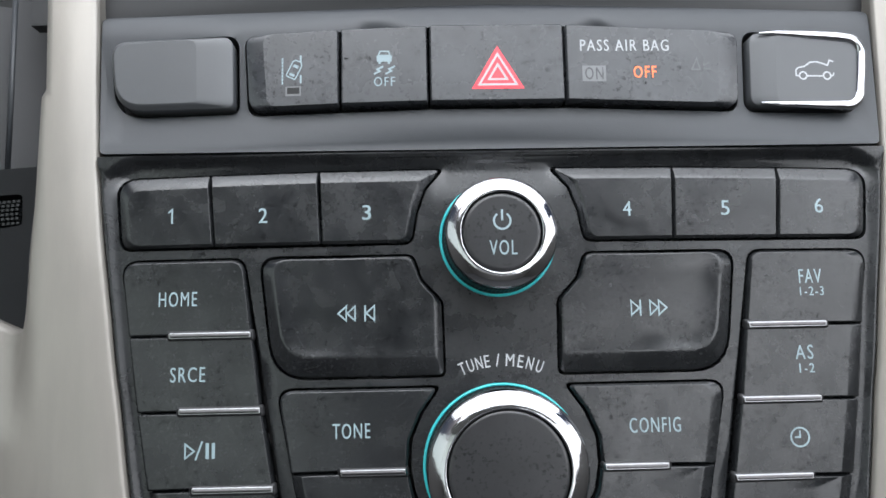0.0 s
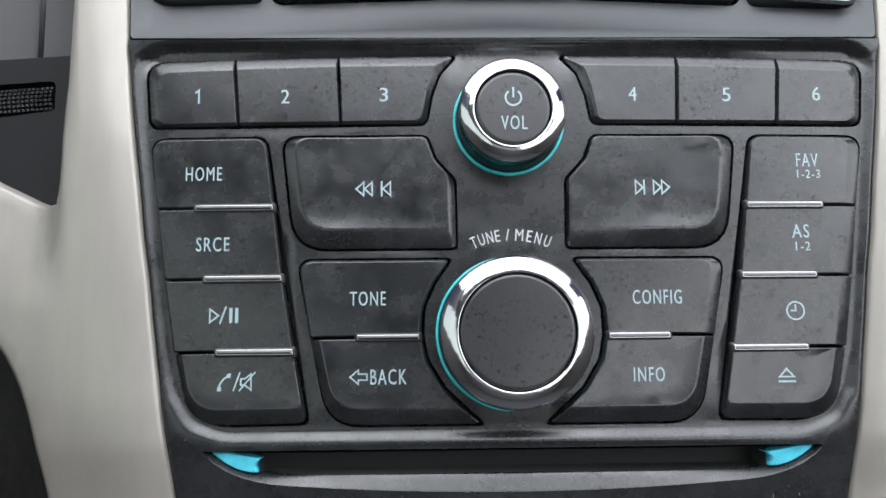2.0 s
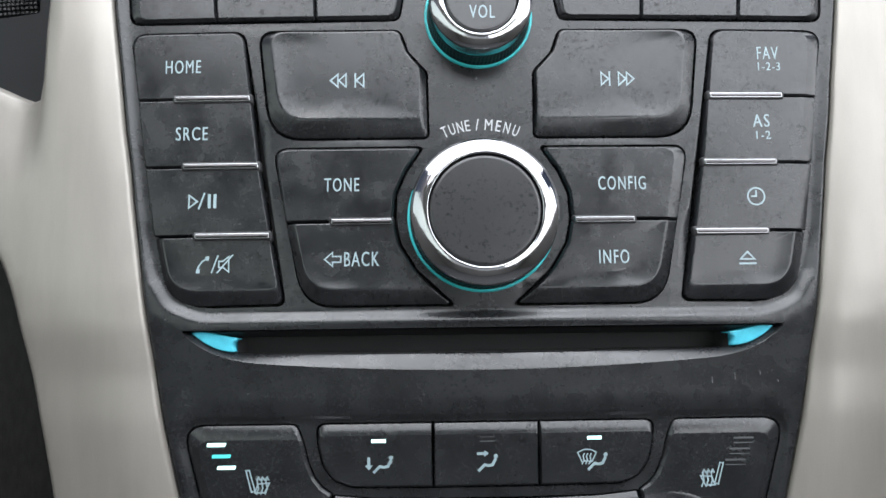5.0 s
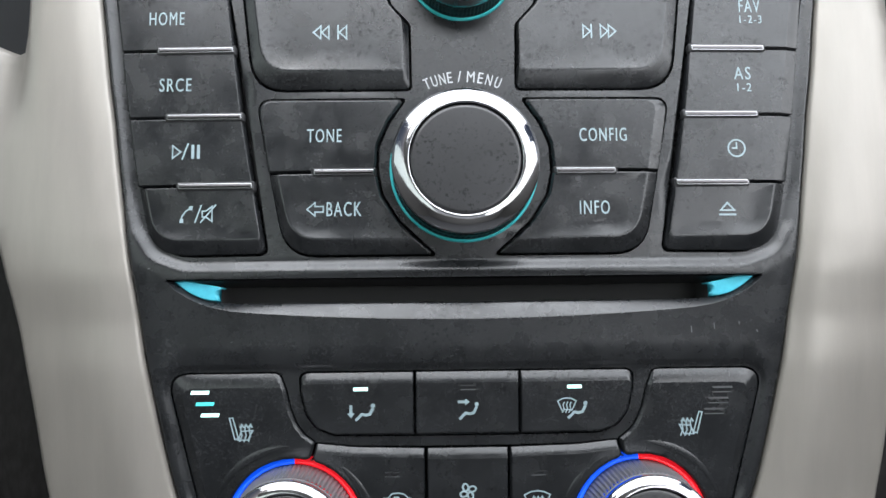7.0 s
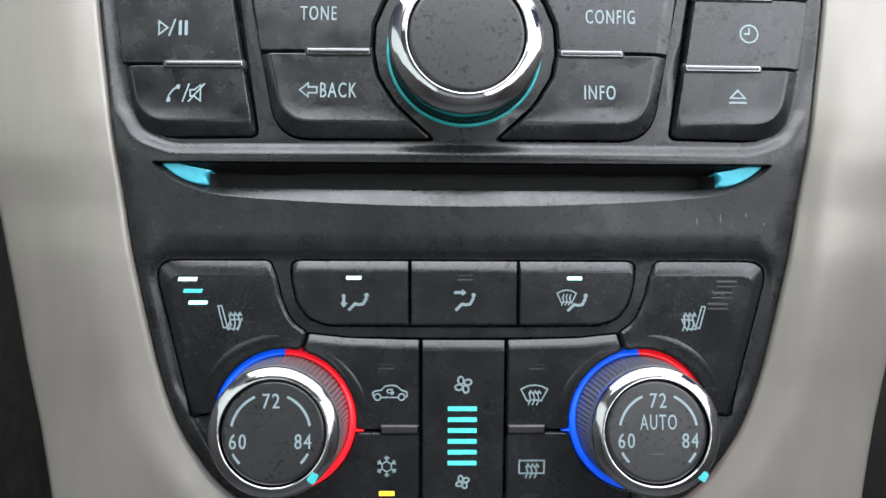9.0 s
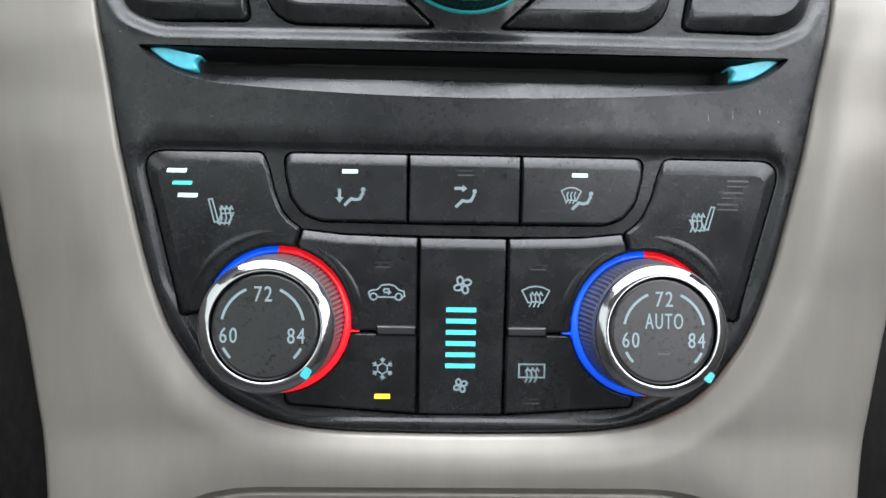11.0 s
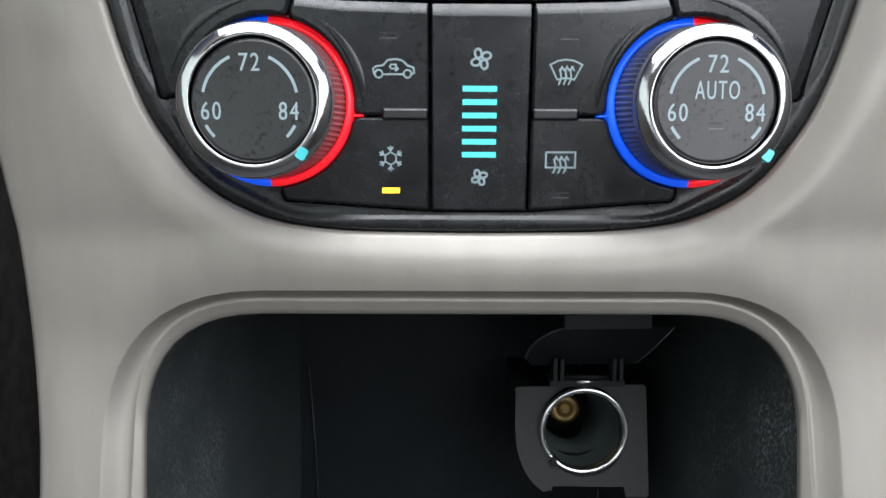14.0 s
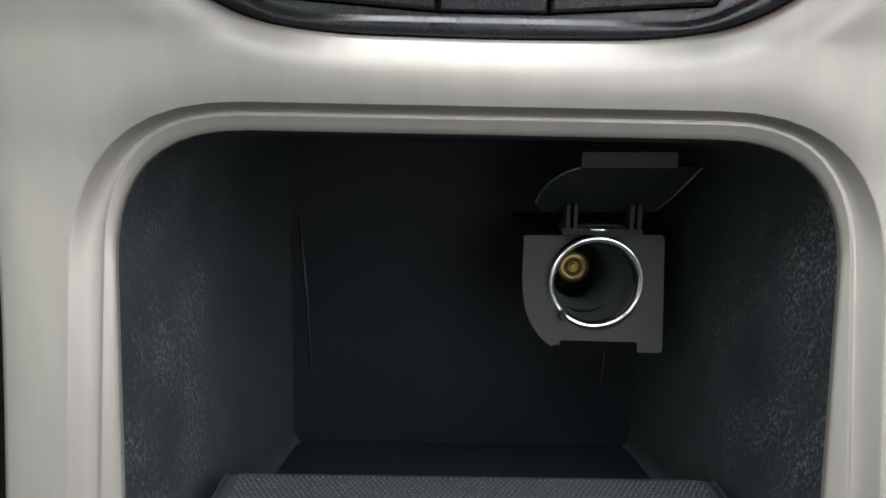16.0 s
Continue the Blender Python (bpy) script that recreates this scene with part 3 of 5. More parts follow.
R_KEYS = grown(R_KEYS)
R_KEYS["4"], R_KEYS["5"], R_KEYS["6"] = (mirrored(R_KEYS[k]) for k in "321")
LEFT = {
    "home": [(-94.6, -0.6, 4), (-64.4, -0.4, 3.5), (-62.0, -19.0, .4), (-92.3, -19.2, .4)],
    "source": [(-92.2, -19.55, .4), (-61.9, -19.45, .4), (-59.6, -37.6, .4), (-89.8, -37.9, .4)],
    "play": [(-89.7, -38.25, .4), (-59.5, -38.0, .4), (-56.4, -56.2, .4), (-86.8, -56.6, .4)],
    "phone": [(-86.7, -56.95, .4), (-56.3, -56.65, .4), (-53.0, -74.8, 2), (-82.9, -75.2, 13)],
    "skip_back": [(-59.9, -0.3, 4), (-22.0, -0.3, 2.5), (-19.8, -6.6, 4), (-14.8, -12.0, 3), (-14.5, -30.2, 1.5), (-56.4, -30.2, 10)],
    "tone": [(-55.4, -33.3, 3.5), (-16.2, -33.3, .8), (-20.6, -39.4, 4), (-23.4, -46, 5), (-23.8, -52.8, .6), (-52.2, -53.2, .4)],
    "back": [(-52.0, -53.6, .4), (-23.6, -53.3, 1), (-22.4, -59.5, 5), (-18, -66.6, 6), (-8.6, -75.4, .6), (-47.5, -75.4, 10)],
}
LEFT = grown(LEFT)
RIGHT = {"fav": "home", "as": "source", "clock": "play", "eject": "phone", "skip_next": "skip_back", "config": "tone", "info": "back"}
RIGHT = {k: mirrored(LEFT[v]) for k, v in RIGHT.items()}
KNOB_X, KNOB_Z = 46.7, -147.9


def round_knob(a0, a1, n, r=18.7, rad=2.0):
    """Corners on the circle round the driver's temperature knob."""
    return [(-KNOB_X + r * math.cos(radians(a0 + (a1 - a0) * i / n)), KNOB_Z + r * math.sin(radians(a0 + (a1 - a0) * i / n)), rad) for i in range(n + 1)]


CLIM = {
    "seat_left": [(-79.8, -106.5, 5), (-50.0, -106.5, 2.2), (-48.4, -111.0, 10), (-47.3, -116.0, 10), (-45.6, -120.4, 8), (-43.6, -123.0, 6), (-41.0, -124.9, .6), *round_knob(76, 174, 9), (-71.0, -147.2, 1.4)],
    "foot": [(-44.6, -106.5, 2.5), (-14.3, -106.5, .4), (-14.3, -123.2, .4), (-35.6, -123.0, 8), (-40.2, -121.2, 5), (-43.0, -117.4, 5), (-44.2, -112.0, 12)],
    "face": [(-13.8, -106.5, .4), (13.8, -106.5, .4), (13.8, -123.2, .4), (-13.8, -123.2, .4)],
    "recirc": [(-40.4, -125.3, .8), (-30.0, -126.4, 20), (-11.5, -126.9, .5), (-11.5, -150.4, .5), *round_knob(-8, 74.4, 8)],
    "ac": [(-11.5, -151.0, .5), (-11.5, -171.9, .5), (-44.6, -169.7, 1.6), *round_knob(-85, -10, 8)],
    "fan": [(-10.9, -126.9, .4), (10.9, -126.9, .4), (10.7, -172.0, .4), (-10.7, -172.0, .4)],
}
CLIM["seat_right"], CLIM["defog"] = mirrored(CLIM["seat_left"]), mirrored(CLIM["foot"])
CLIM["defrost"], CLIM["rear_defog"] = mirrored(CLIM["recirc"]), mirrored(CLIM["ac"])

SLOT_TOP = -81.5
cd_low = smooth_curve([(-79.6, -81.8), (-77.2, -84.2), (-73.8, -86.5), (-69, -88.5), (-62.3, -90.0), (-50, -91.0), (-38, -91.7), (-20, -92.4), (0, -92.7)], 3.0)
cd_low = cd_low + [(-x, z) for x, z in reversed(cd_low[:-1])]
cd_hole = [(-79.0, SLOT_TOP)] + cd_low + [(79.0, SLOT_TOP)]

row_left = [R_KEYS["1"][0], (-45, 21.9, 0), R_KEYS["3"][1], R_KEYS["3"][2], R_KEYS["3"][3], R_KEYS["3"][4], R_KEYS["1"][3]]
col_left = [LEFT["home"][0], LEFT["home"][1], (-53.0, -74.8, 2), (-82.9, -75.2, 13)]
tb_left = [LEFT["tone"][0], LEFT["tone"][1], (-20.6, -39.4, 4), (-23.4, -46, 5), (-23.7, -53.2, 3), (-22.4, -59.5, 5), (-18, -66.6, 6), (-8.6, -75.4, .6), (-47.5, -75.4, 10)]
groups_left = [row_left, col_left, LEFT["skip_back"], tb_left]
trio_left = [(-13.8, -123.2, 30), (-35.6, -123.0, 8), (-40.2, -121.2, 5), (-43.0, -117.4, 5), (-44.2, -112.0, 12), (-44.6, -106.5, 2.5)]
trio = trio_left + mirrored(trio_left)
right_side = [(30, -126.4, 20), (40.4, -125.3, 1), *[(-x, z, r) for x, z, r in reversed(round_knob(-8, 74.4, 8))], *[(-x, z, r) for x, z, r in reversed(round_knob(-85, -10, 8))], (44.6, -169.7, 1.6)]
centre_block = [(-11.5, -126.7, 3), (11.5, -126.7, 3), *right_side, (11, -172.0, 20), (-11, -172.0, 20), *mirrored(right_side)]
all_groups = groups_left + [mirrored(g) for g in groups_left] + [CLIM["seat_left"], CLIM["seat_right"], trio, centre_block]
holes = [hole_of(g, 0.35 if i < 8 else 0.15) for i, g in enumerate(all_groups)]
holes += [[(sx * KNOB_X + 18.66 * math.cos(radians(a)), KNOB_Z + 18.66 * math.sin(radians(a))) for a in range(0, 360, 5)] for sx in (-1, 1)]
bm = plate(face_outer, holes + [cd_hole], panel_depth, back=7.0, step=4.0, creases=[*recess_rings, *climate_rings, offset_curve(face_outer, -0.5), offset_curve(face_outer, -1.0)], clear=[(recess_mid, 3.0), (climate_mid, 2.2), (face_outer, 2.6)])
face_panel = whole("centre_panel", bm, PANEL, "charcoal plastic centre panel of radio and climate controls", "panel", kind="structure")

bm = bmesh.new()
for x0, x1, z0, z1, y in ((-104, 104, 26, 70, 9), (-101, 101, -76, 26, 6.5), (-90, 90, -110, -76, 14), (-82, 82, -140, -100, 16), (-74, 74, -175, -140, 21)):
    bm.faces.new([bm.verts.new(c) for c in ((x0, y, z0), (x1, y, z0), (x1, y, z1), (x0, y, z1))])
part("panel_backing", bm, WELL, face_panel, "black backing behind the button gaps")

# disc slot: sloping lower scoop, dark slot, aqua end lenses
bm = bmesh.new()


def slot_lip(x):
    return lerp_table([(79.6, -81.9), (77.5, -82.4), (74.5, -84.9), (70, -86.9), (66, -87.6), (60, -87.9), (0, -88.0)], abs(x))


rows = []
for f, dy in ((0, -0.75), (0.04, -0.7), (0.12, -0.56), (0.3, -0.25), (0.6, 0.3), (0.9, 0.85), (0.97, 1.05), (1.0, 2.6), (1.02, 9.0)):
    rows.append([bm.verts.new((x * (1 - 0.012 * f), surf(x, z) + dy, z + (slot_lip(x) - z) * f)) for x, z in cd_low])
for a, b in zip(rows, rows[1:]):
    for i in range(len(a) - 1):
        bm.faces.new((a[i], a[i + 1], b[i + 1], b[i])).smooth = True
part("slot_scoop", bm, PANEL, face_panel, "sloping scoop below the disc slot")
bm = loops_mesh([[(-79.2, y0, SLOT_TOP), (79.2, y0, SLOT_TOP), (70, y0, z1), (-70, y0, z1)] for y0, z1 in ((0.4, -82.0), (1.6, -82.2))] + [[(-66, 9, -82.6), (66, 9, -82.6), (66, 9, -83.2), (-66, 9, -83.2)]], cap=False)
part("slot_ceiling", bm, BLACK, face_panel, "black upper edge of the disc slot")
bm = loops_mesh([[(-65.4, 3.6, -82.4), (65.4, 3.6, -82.4), (65.4, 3.6, -88), (-65.4, 3.6, -88)], [(-65, 12, -83), (65, 12, -83), (65, 12, -87.4), (-65, 12, -87.4)]])
part("slot_mouth", bm, WELL, face_panel, "dark disc slot")
LENS = smooth_curve([(77.2, -82.0), (73.6, -81.85), (69.0, -82.8), (64.9, -83.6)], 1.2) + smooth_curve([(65.9, -84.4), (66.3, -85.4), (65.6, -87.1)], 0.8) + smooth_curve([(67.2, -87.2), (70.4, -86.5), (74.0, -84.7), (76.8, -82.5)], 1.2)
for s in (-1, 1):
    lens = [(s * x, z) for x, z in LENS]
    cx, cz = s * 70.5, -84.4
    front = [(x, surf(x, z) + 0.5, z) for x, z in lens]
    bulge = [(cx + (x - cx) * .86, surf(x, z) + 0.1, cz + (z - cz) * .86) for x, z in lens]
    bm = loops_mesh([[(x, y + 5, z) for x, y, z in front], front, bulge])
    part("slot_lens", bm, AQUA, face_panel, "aqua light lens at the end of the disc slot")

# buttons
G_NUM, G_COL, G_CLI = "preset buttons", "radio function buttons", "climate buttons"
B = {}
for k in "123456":
    w = {"1": [3.2, .4, .6, 2.5], "2": [3, .4, .6, .4], "3": [3, 2, 2, 1.6, .6, .4], "4": [3, .4, .6, 2, 2, 2], "5": [3, .4, .6, .4], "6": [3, 2.6, .6, .4]}[k]
    if k in "456":
        w = {"4": [3, 2, 2, 1.6, .6, .4], "5": [3, .4, .6, .4], "6": [3.2, .4, .6, 2.5]}[k]
        w = [w[(len(w) - 2 - i) % len(w)] for i in range(len(w))]
    B[k] = button("preset_button", "dusty black preset button numbered " + k, R_KEYS[k], w, group=G_NUM, drop=1.3)
NAMES = {"home": ("home_button", "black radio button marked home"), "source": ("source_button", "black radio button marked source"),
         "play": ("play_pause_button", "black play and pause button"), "phone": ("phone_mute_button", "black phone and mute button with rounded corner"),
         "skip_back": ("skip_back_button", "wide black skip back button with sloped lower edge"), "tone": ("tone_button", "black radio button marked tone"),
         "back": ("back_button", "black radio button marked back with arrow"), "fav": ("favourites_button", "black favourites page button"),
         "as": ("autostore_button", "black radio button marked autostore"), "clock": ("clock_button", "black button with clock face symbol"),
         "eject": ("eject_button", "black disc eject button with rounded corner"), "skip_next": ("skip_forward_button", "wide black skip forward button with sloped lower edge"),
         "config": ("config_button", "black radio button marked config"), "info": ("info_button", "black radio button marked info")}
WID = {"home": [.5, .3, .3, .4], "source": [.3, .3, .3, .4], "play": [.3, .3, .3, .4], "phone": [.3, .3, 4, 2],
       "skip_back": [.4, .4, .4, 1.9, 5.0, 3.0], "tone": [.5, .6, .6, .6, .3, .5], "back": [.3, .6, .6, .6, 4.2, 2.4]}
SWID = {"fav": [.5, .3, .3, 3.4], "as": [.3, .3, .3, 3.4], "clock": [.3, .3, .3, 3.4], "eject": [.3, .3, 4, 3.4], "config": [.5, .6, .6, .6, .3, 3.0], "info": [.3, .6, .6, .6, 4.2, 3.0], "skip_next": [.4, .4, .4, .5, 5.0, 3.4]}
for k, pts in LEFT.items():
    n, lab = NAMES[k]
    B[k] = button(n, lab, pts, WID[k], group=G_COL, drop=1.25 if k in ("skip_back", "back", "phone") else 0.9, ridge=0.5 if k in ("skip_back", "back", "phone") else 0.0)
for k, pts in RIGHT.items():
    w = SWID[k]
    m = len(w)
    w = [w[(m - 2 - i) % m] for i in range(m)]
    n, lab = NAMES[k]
    B[k] = button(n, lab, pts, w, group=G_COL, drop=1.25 if k in ("skip_next", "info", "eject") else 0.9, ridge=0.5 if k in ("skip_next", "info", "eject") else 0.0)
CN = {"seat_left": ("seat_heater_button", "black seat heater button with three lit bars"), "foot": ("foot_vent_button", "black foot vent button with lit lamp"),
      "face": ("face_vent_button", "black face vent button with unlit lamp"), "recirc": ("recirculation_button", "black recirculation button with car symbol"),
      "ac": ("air_conditioning_button", "black snowflake button with lit yellow lamp"), "fan": ("fan_speed_panel", "tall black fan rocker with teal bars"),
      "seat_right": ("seat_heater_button", "black seat heater button with unlit bars"), "defog": ("windscreen_vent_button", "black windscreen and foot vent button with lit lamp"),
      "defrost": ("front_defrost_button", "black front defrost button"), "rear_defog": ("rear_defog_button", "black rear window defog button")}
CW = {"seat_left": [3.6, .7, .7, .7, .7, .7, .5] + [.6] * 9 + [.5, 2.6], "foot": [2.8, .3, .5, .5, .5, .5, .5], "face": [2.8, .3, .5, .3], "fan": [2.8, .3, .4, .3],
      "recirc": [2.4, 2.4, .4, .4] + [.6] * 8 + [.5], "ac": [.4, .6, .8] + [.6] * 8 + [.4]}
for k, pts in CLIM.items():
    w = CW.get(k)
    if k in ("seat_right", "defog", "defrost", "rear_defog"):
        w = CW[{"seat_right": "seat_left", "defog": "foot", "defrost": "recirc", "rear_defog": "ac"}[k]]
        w = [w[(len(w) - 2 - i) % len(w)] for i in range(len(w))]
    n, lab = CN[k]
    B[k] = button(n, lab, pts, w, group=G_CLI)

# ---------------------------------------------------------------- rotary knobs
def knob(name, label, x, z, r_base, r_chrome, r_cap, height, guide=None):
    y0 = surf(x, z) + (1.2 if guide == "teal" else 1.4)
    lean = (0.0, 0.0) if guide == "teal" else (0.0, 0.05)
    ob = thing(name, label, "knob", (x, y0, z))
    c = (x, y0, z)
    h = -height
    if guide == "teal":
        part("light_ring", lathe([(r_base + .3, 2), (r_base + .3, -.4), (r_base, -.7), (r_base - .4, -.6), (r_base - .6, 2)], c, 96, lean, cap_last=False), TEAL, ob, "thin teal light ring")
    else:
        band = [(r_base + .1, 3), (r_base + .1, -.5), (r_base - .1, -.8), (r_base - .9, -1.3), (r_base - 1.5, -1.4), (r_base - 1.6, 2)]
        part("cold_ring", lathe(band, c, 120, lean, cap_last=False, a0=90, a1=270), BLUE, ob, "lit blue half ring")
        part("warm_ring", lathe(band, c, 120, lean, cap_last=False, a0=-90, a1=90), RED, ob, "lit red half ring")
    r_out, r_in = r_chrome + .55, r_cap + .06
    if guide == "teal":
        rs = r_base - .6
        part("skirt", lathe([(rs, 2), (rs, -.3), (rs - .2, h * .10), (r_out - .1, h * .30), (r_out - .2, h * .42)], c, 160, lean, cap_last=False, flutes=1, flute=.22, flute_rows=(2, 3)), DARK_CHROME, ob, "dark finely ribbed skirt")
    else:
        rs = r_base - 1.6
        part("grip", lathe([(rs, 2), (rs, -1.2), (rs - .1, h * .16), (r_out + .15, h * .66), (r_out + .05, h * .76), (r_out - .5, h * .8)], c, 168, lean, cap_last=False, flutes=1, flute=.5, flute_rows=(1, 2, 3)), KNURL, ob, "finely ribbed grip")
    crest, wide = r_in + .34, r_out - r_in - .34
    bead = [(crest - .34 * math.cos(radians(b)), h + .34 * (1 - math.sin(radians(b)))) for b in (0, 25, 50, 70, 90)]
    bead += [(crest + wide * u, h + wide * (.05 * u + .44 * u * u)) for u in (.08, .2, .35, .5, .65, .8, .92)]
    low = h + wide * .55
    bead += [(r_out, low), (r_out + .06, low + .25), (r_out, low + .6)]
    part("chrome_ring", lathe([(r_in, h * .75), *bead, (r_out - .3, h * .38)], c, 128, lean, cap_last=False), CHROME, ob, "polished chrome ring")
    part("cap", lathe([(r_cap - .22, h * .75), (r_cap - .22, h * .935), (r_cap - .4, h * .952), (r_cap - 1.2, h * .955)], c, 96, lean), CAP, ob)
    PLANES[ob.name] = ((lambda xx, zz, y=y0 + h * .955: y), 0.0)
    return ob


k_vol = knob("volume_knob", "black volume knob with chrome ring and teal light", -0.2, 3.9, 14.6, 13.1, 9.7, 12.5, "teal")
knob("tune_knob", "large black tuning knob with chrome ring and teal light", -0.2, -52.4, 19.7, 18.5, 14.4, 13.0, "teal")
k_left = knob("temperature_knob", "chrome ringed temperature knob with blue and red ring", -46.7, -147.9, 18.5, 15.25, 12.75, 17.6)
k_right = knob("temperature_knob", "chrome ringed temperature knob marked auto", 46.7, -147.9, 18.5, 15.25, 12.75, 17.6)

for kn, s, mat in ((k_left, 1, RED), (k_right, -1, BLUE)):
    x0, x1, z = kn["ox"] + s * 18.4, kn["ox"] + s * 20.6, -150.7
    y = surf(x0, z) + .25
    bm = loops_mesh([[(x0, y + 3, z - .22), (x1, y + 3, z - .22), (x1, y + 3, z + .22), (x0, y + 3, z + .22)], [(x0, y, z - .22), (x1, y, z - .12), (x1, y, z + .12), (x0, y, z + .22)]])
    part("light_slit", bm, mat, kn, "fine lit slit beside the ring")

# ---------------------------------------------------------------- storage bin
def bin_loop(y, left, right, top, bot, r):
    return [(x, y, z) for x, z in rounded([(left, top, r), (right, top, r), (right + 1, bot, 8), (left - 1, bot, 8)], 10)]


mouth = [(x, trim_depth(x, z) + 5.6, z) for x, z in rounded(BIN_CORNERS, 10)]
walls = [mouth, bin_loop(40, -71.4, 70.4, -199.5, -316, 20), bin_loop(80, -62, 62, -203, -314, 14), bin_loop(102, -57, 57, -206, -312, 9)]
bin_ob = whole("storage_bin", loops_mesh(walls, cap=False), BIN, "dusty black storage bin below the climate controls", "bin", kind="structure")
part("bin_back", loops_mesh([bin_loop(101.8, -57.4, 57.4, -205.6, -312.4, 9), bin_loop(101.9, -57, 57, -206, -312, 9)]), BIN_BACK, bin_ob, "black back wall of the bin with depth shade in its colour")
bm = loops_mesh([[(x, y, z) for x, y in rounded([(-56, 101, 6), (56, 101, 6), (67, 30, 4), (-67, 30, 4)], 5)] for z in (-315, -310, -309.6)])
part("bin_floor", bm, BIN_BACK, bin_ob, "black floor of the bin with depth shade in its colour")
bm = loops_mesh([[(x, y, z) for x, y in rounded([(-66, 46, 6), (66, 46, 6), (69, -12, 6), (-69, -12, 6)], 5)] for z in (-306, -293, -291.5)])
bin_mat = whole("bin_mat", bm, MAT, "dark grey dimpled rubber mat on the bin floor", "mat", (0, 10, -306))
bm = bmesh.new()
for j in range(14):
    for i in range(84):
        x, y = -62.2 + 1.5 * i + (.75 if j % 2 else 0), 44.4 - 1.3 * j
        low = [bm.verts.new((x + a, y + b, -291.5)) for a, b in ((-.6, 0), (0, -.55), (.6, 0), (0, .55))]
        tip = bm.verts.new((x, y, -291.05))
        for k in range(4):
            bm.faces.new((low[k], low[(k + 1) % 4], tip))
part("dimpled_surface", bm, MAT, bin_mat, "fine moulded dimples", kind="stuff")
for sx in (-1, 1):
    part("raised_rim", tube([(sx * (66.5 - .03 * (y + 12)), y, -293.4) for y in (-12, 0, 15, 30, 40, 44)], lambda u: 4.6 * min(1.0, .45 + 4 * (1 - u)), .8, 12), MAT, bin_mat)

# power socket
pl = rounded([(13.6, -228.2, 1), (53.4, -227.4, 1.5), (53.2, -259.4, 1), (46.2, -259.4, .6), (46.0, -256.6, .5), (24.6, -256.4, .5), (24.4, -258.4, .6)], 5)
pl = pl[6:] + smooth_curve([(22.0, -258.0), (19.0, -255.6), (16.2, -251.6), (14.4, -246.4), (13.8, -240.0)], 1.5) + pl[:6]
sock = thing("power_socket", "black power socket with open flap in the bin wall", "socket", (34, 62, -240))
def sock_y(x, z):
    return 58.3 + (z + 258) * 0.24


ring_c = (34.2, 61.8, -240.6)
ro = [(ring_c[0] + 13.2 * math.cos(radians(a)), ring_c[2] + 13.2 * math.sin(radians(a))) for a in range(0, 360, 6)]
part("face_plate", plate(pl, [ro], sock_y, back=46, step=6), SOCKET, sock, "matte grey face plate with cut corner")
part("rim", lathe([(13.3, 2), (13.4, -.6), (13.0, -1.2), (12.4, -1.3), (11.8, -.9), (11.5, .3), (11.4, 4)], ring_c, 72, (0, -.24), cap_last=False), STEEL, sock, "bright steel rim")
part("barrel", lathe([(11.5, 2.5), (11.3, 17), (9.4, 18), (9.2, 42), (8.0, 44)], ring_c, 48, (0, -.13)), BARREL, sock, "dark teal stepped socket barrel")
part("contact", lathe([(5.2, 43), (5.2, 35.6), (4.8, 34.8), (2.3, 34.8), (2.0, 36.4), (1.1, 36.4), (1.0, 35.2)], ring_c, 32, (0, -.13)), BRASS, sock, "brass centre contact")

# ---------------------------------------------------------------- printing and symbols
def front_of(ob, lift=0.06):
    f, proud = PLANES[ob.name]
    return lambda x, z: f(x, z) - proud - lift


PLANES[face_panel.name] = (panel_depth, 0.0)


def text(ob, words, cx, cz, width, height, mat=INK, turn=0.0, name="lettering", lift=0.06):
    """Printed words that fill a box width by height, centred at (cx, cz)."""
    cu = bpy.data.curves.new("words", "FONT")
    cu.body, cu.size, cu.offset, cu.resolution_u = words, 1.0, 0.0, 3
    cu.space_character = 1.2
    tmp = new("words", cu)
    mesh = bpy.data.meshes.new_from_object(tmp.evaluated_get(bpy.context.evaluated_depsgraph_get()))
    bpy.data.objects.remove(tmp)
    bpy.data.curves.remove(cu)
    bm = bmesh.new()
    bm.from_mesh(mesh)
    bpy.data.meshes.remove(mesh)
    xs, ys = [v.co.x for v in bm.verts], [v.co.y for v in bm.verts]
    x0, x1, y0, y1 = min(xs), max(xs), min(ys), max(ys)
    f = front_of(ob, lift)
    c, s = math.cos(radians(turn)), math.sin(radians(turn))
    heavy = bmesh.new()
    for k, shift in enumerate((0.0, -0.008, 0.008)):
        mapped = {v: heavy.verts.new((v.co.x + shift * (1.2 if len(words) < 3 else 1.4), v.co.y, k)) for v in bm.verts}
        for face in bm.faces:
            heavy.faces.new([mapped[v] for v in face.verts])
    bm.free()
    bm = heavy
    for v in bm.verts:
        layer = v.co.z * 0.012
        u = ((v.co.x - x0) / (x1 - x0) - 0.5) * width
        w = ((v.co.y - y0) / (y1 - y0) - 0.5) * height
        x, z = cx + u * c - w * s, cz + u * s + w * c
        v.co = (x, f(x, z) - layer, z)
    return part(name, bm, mat, ob)


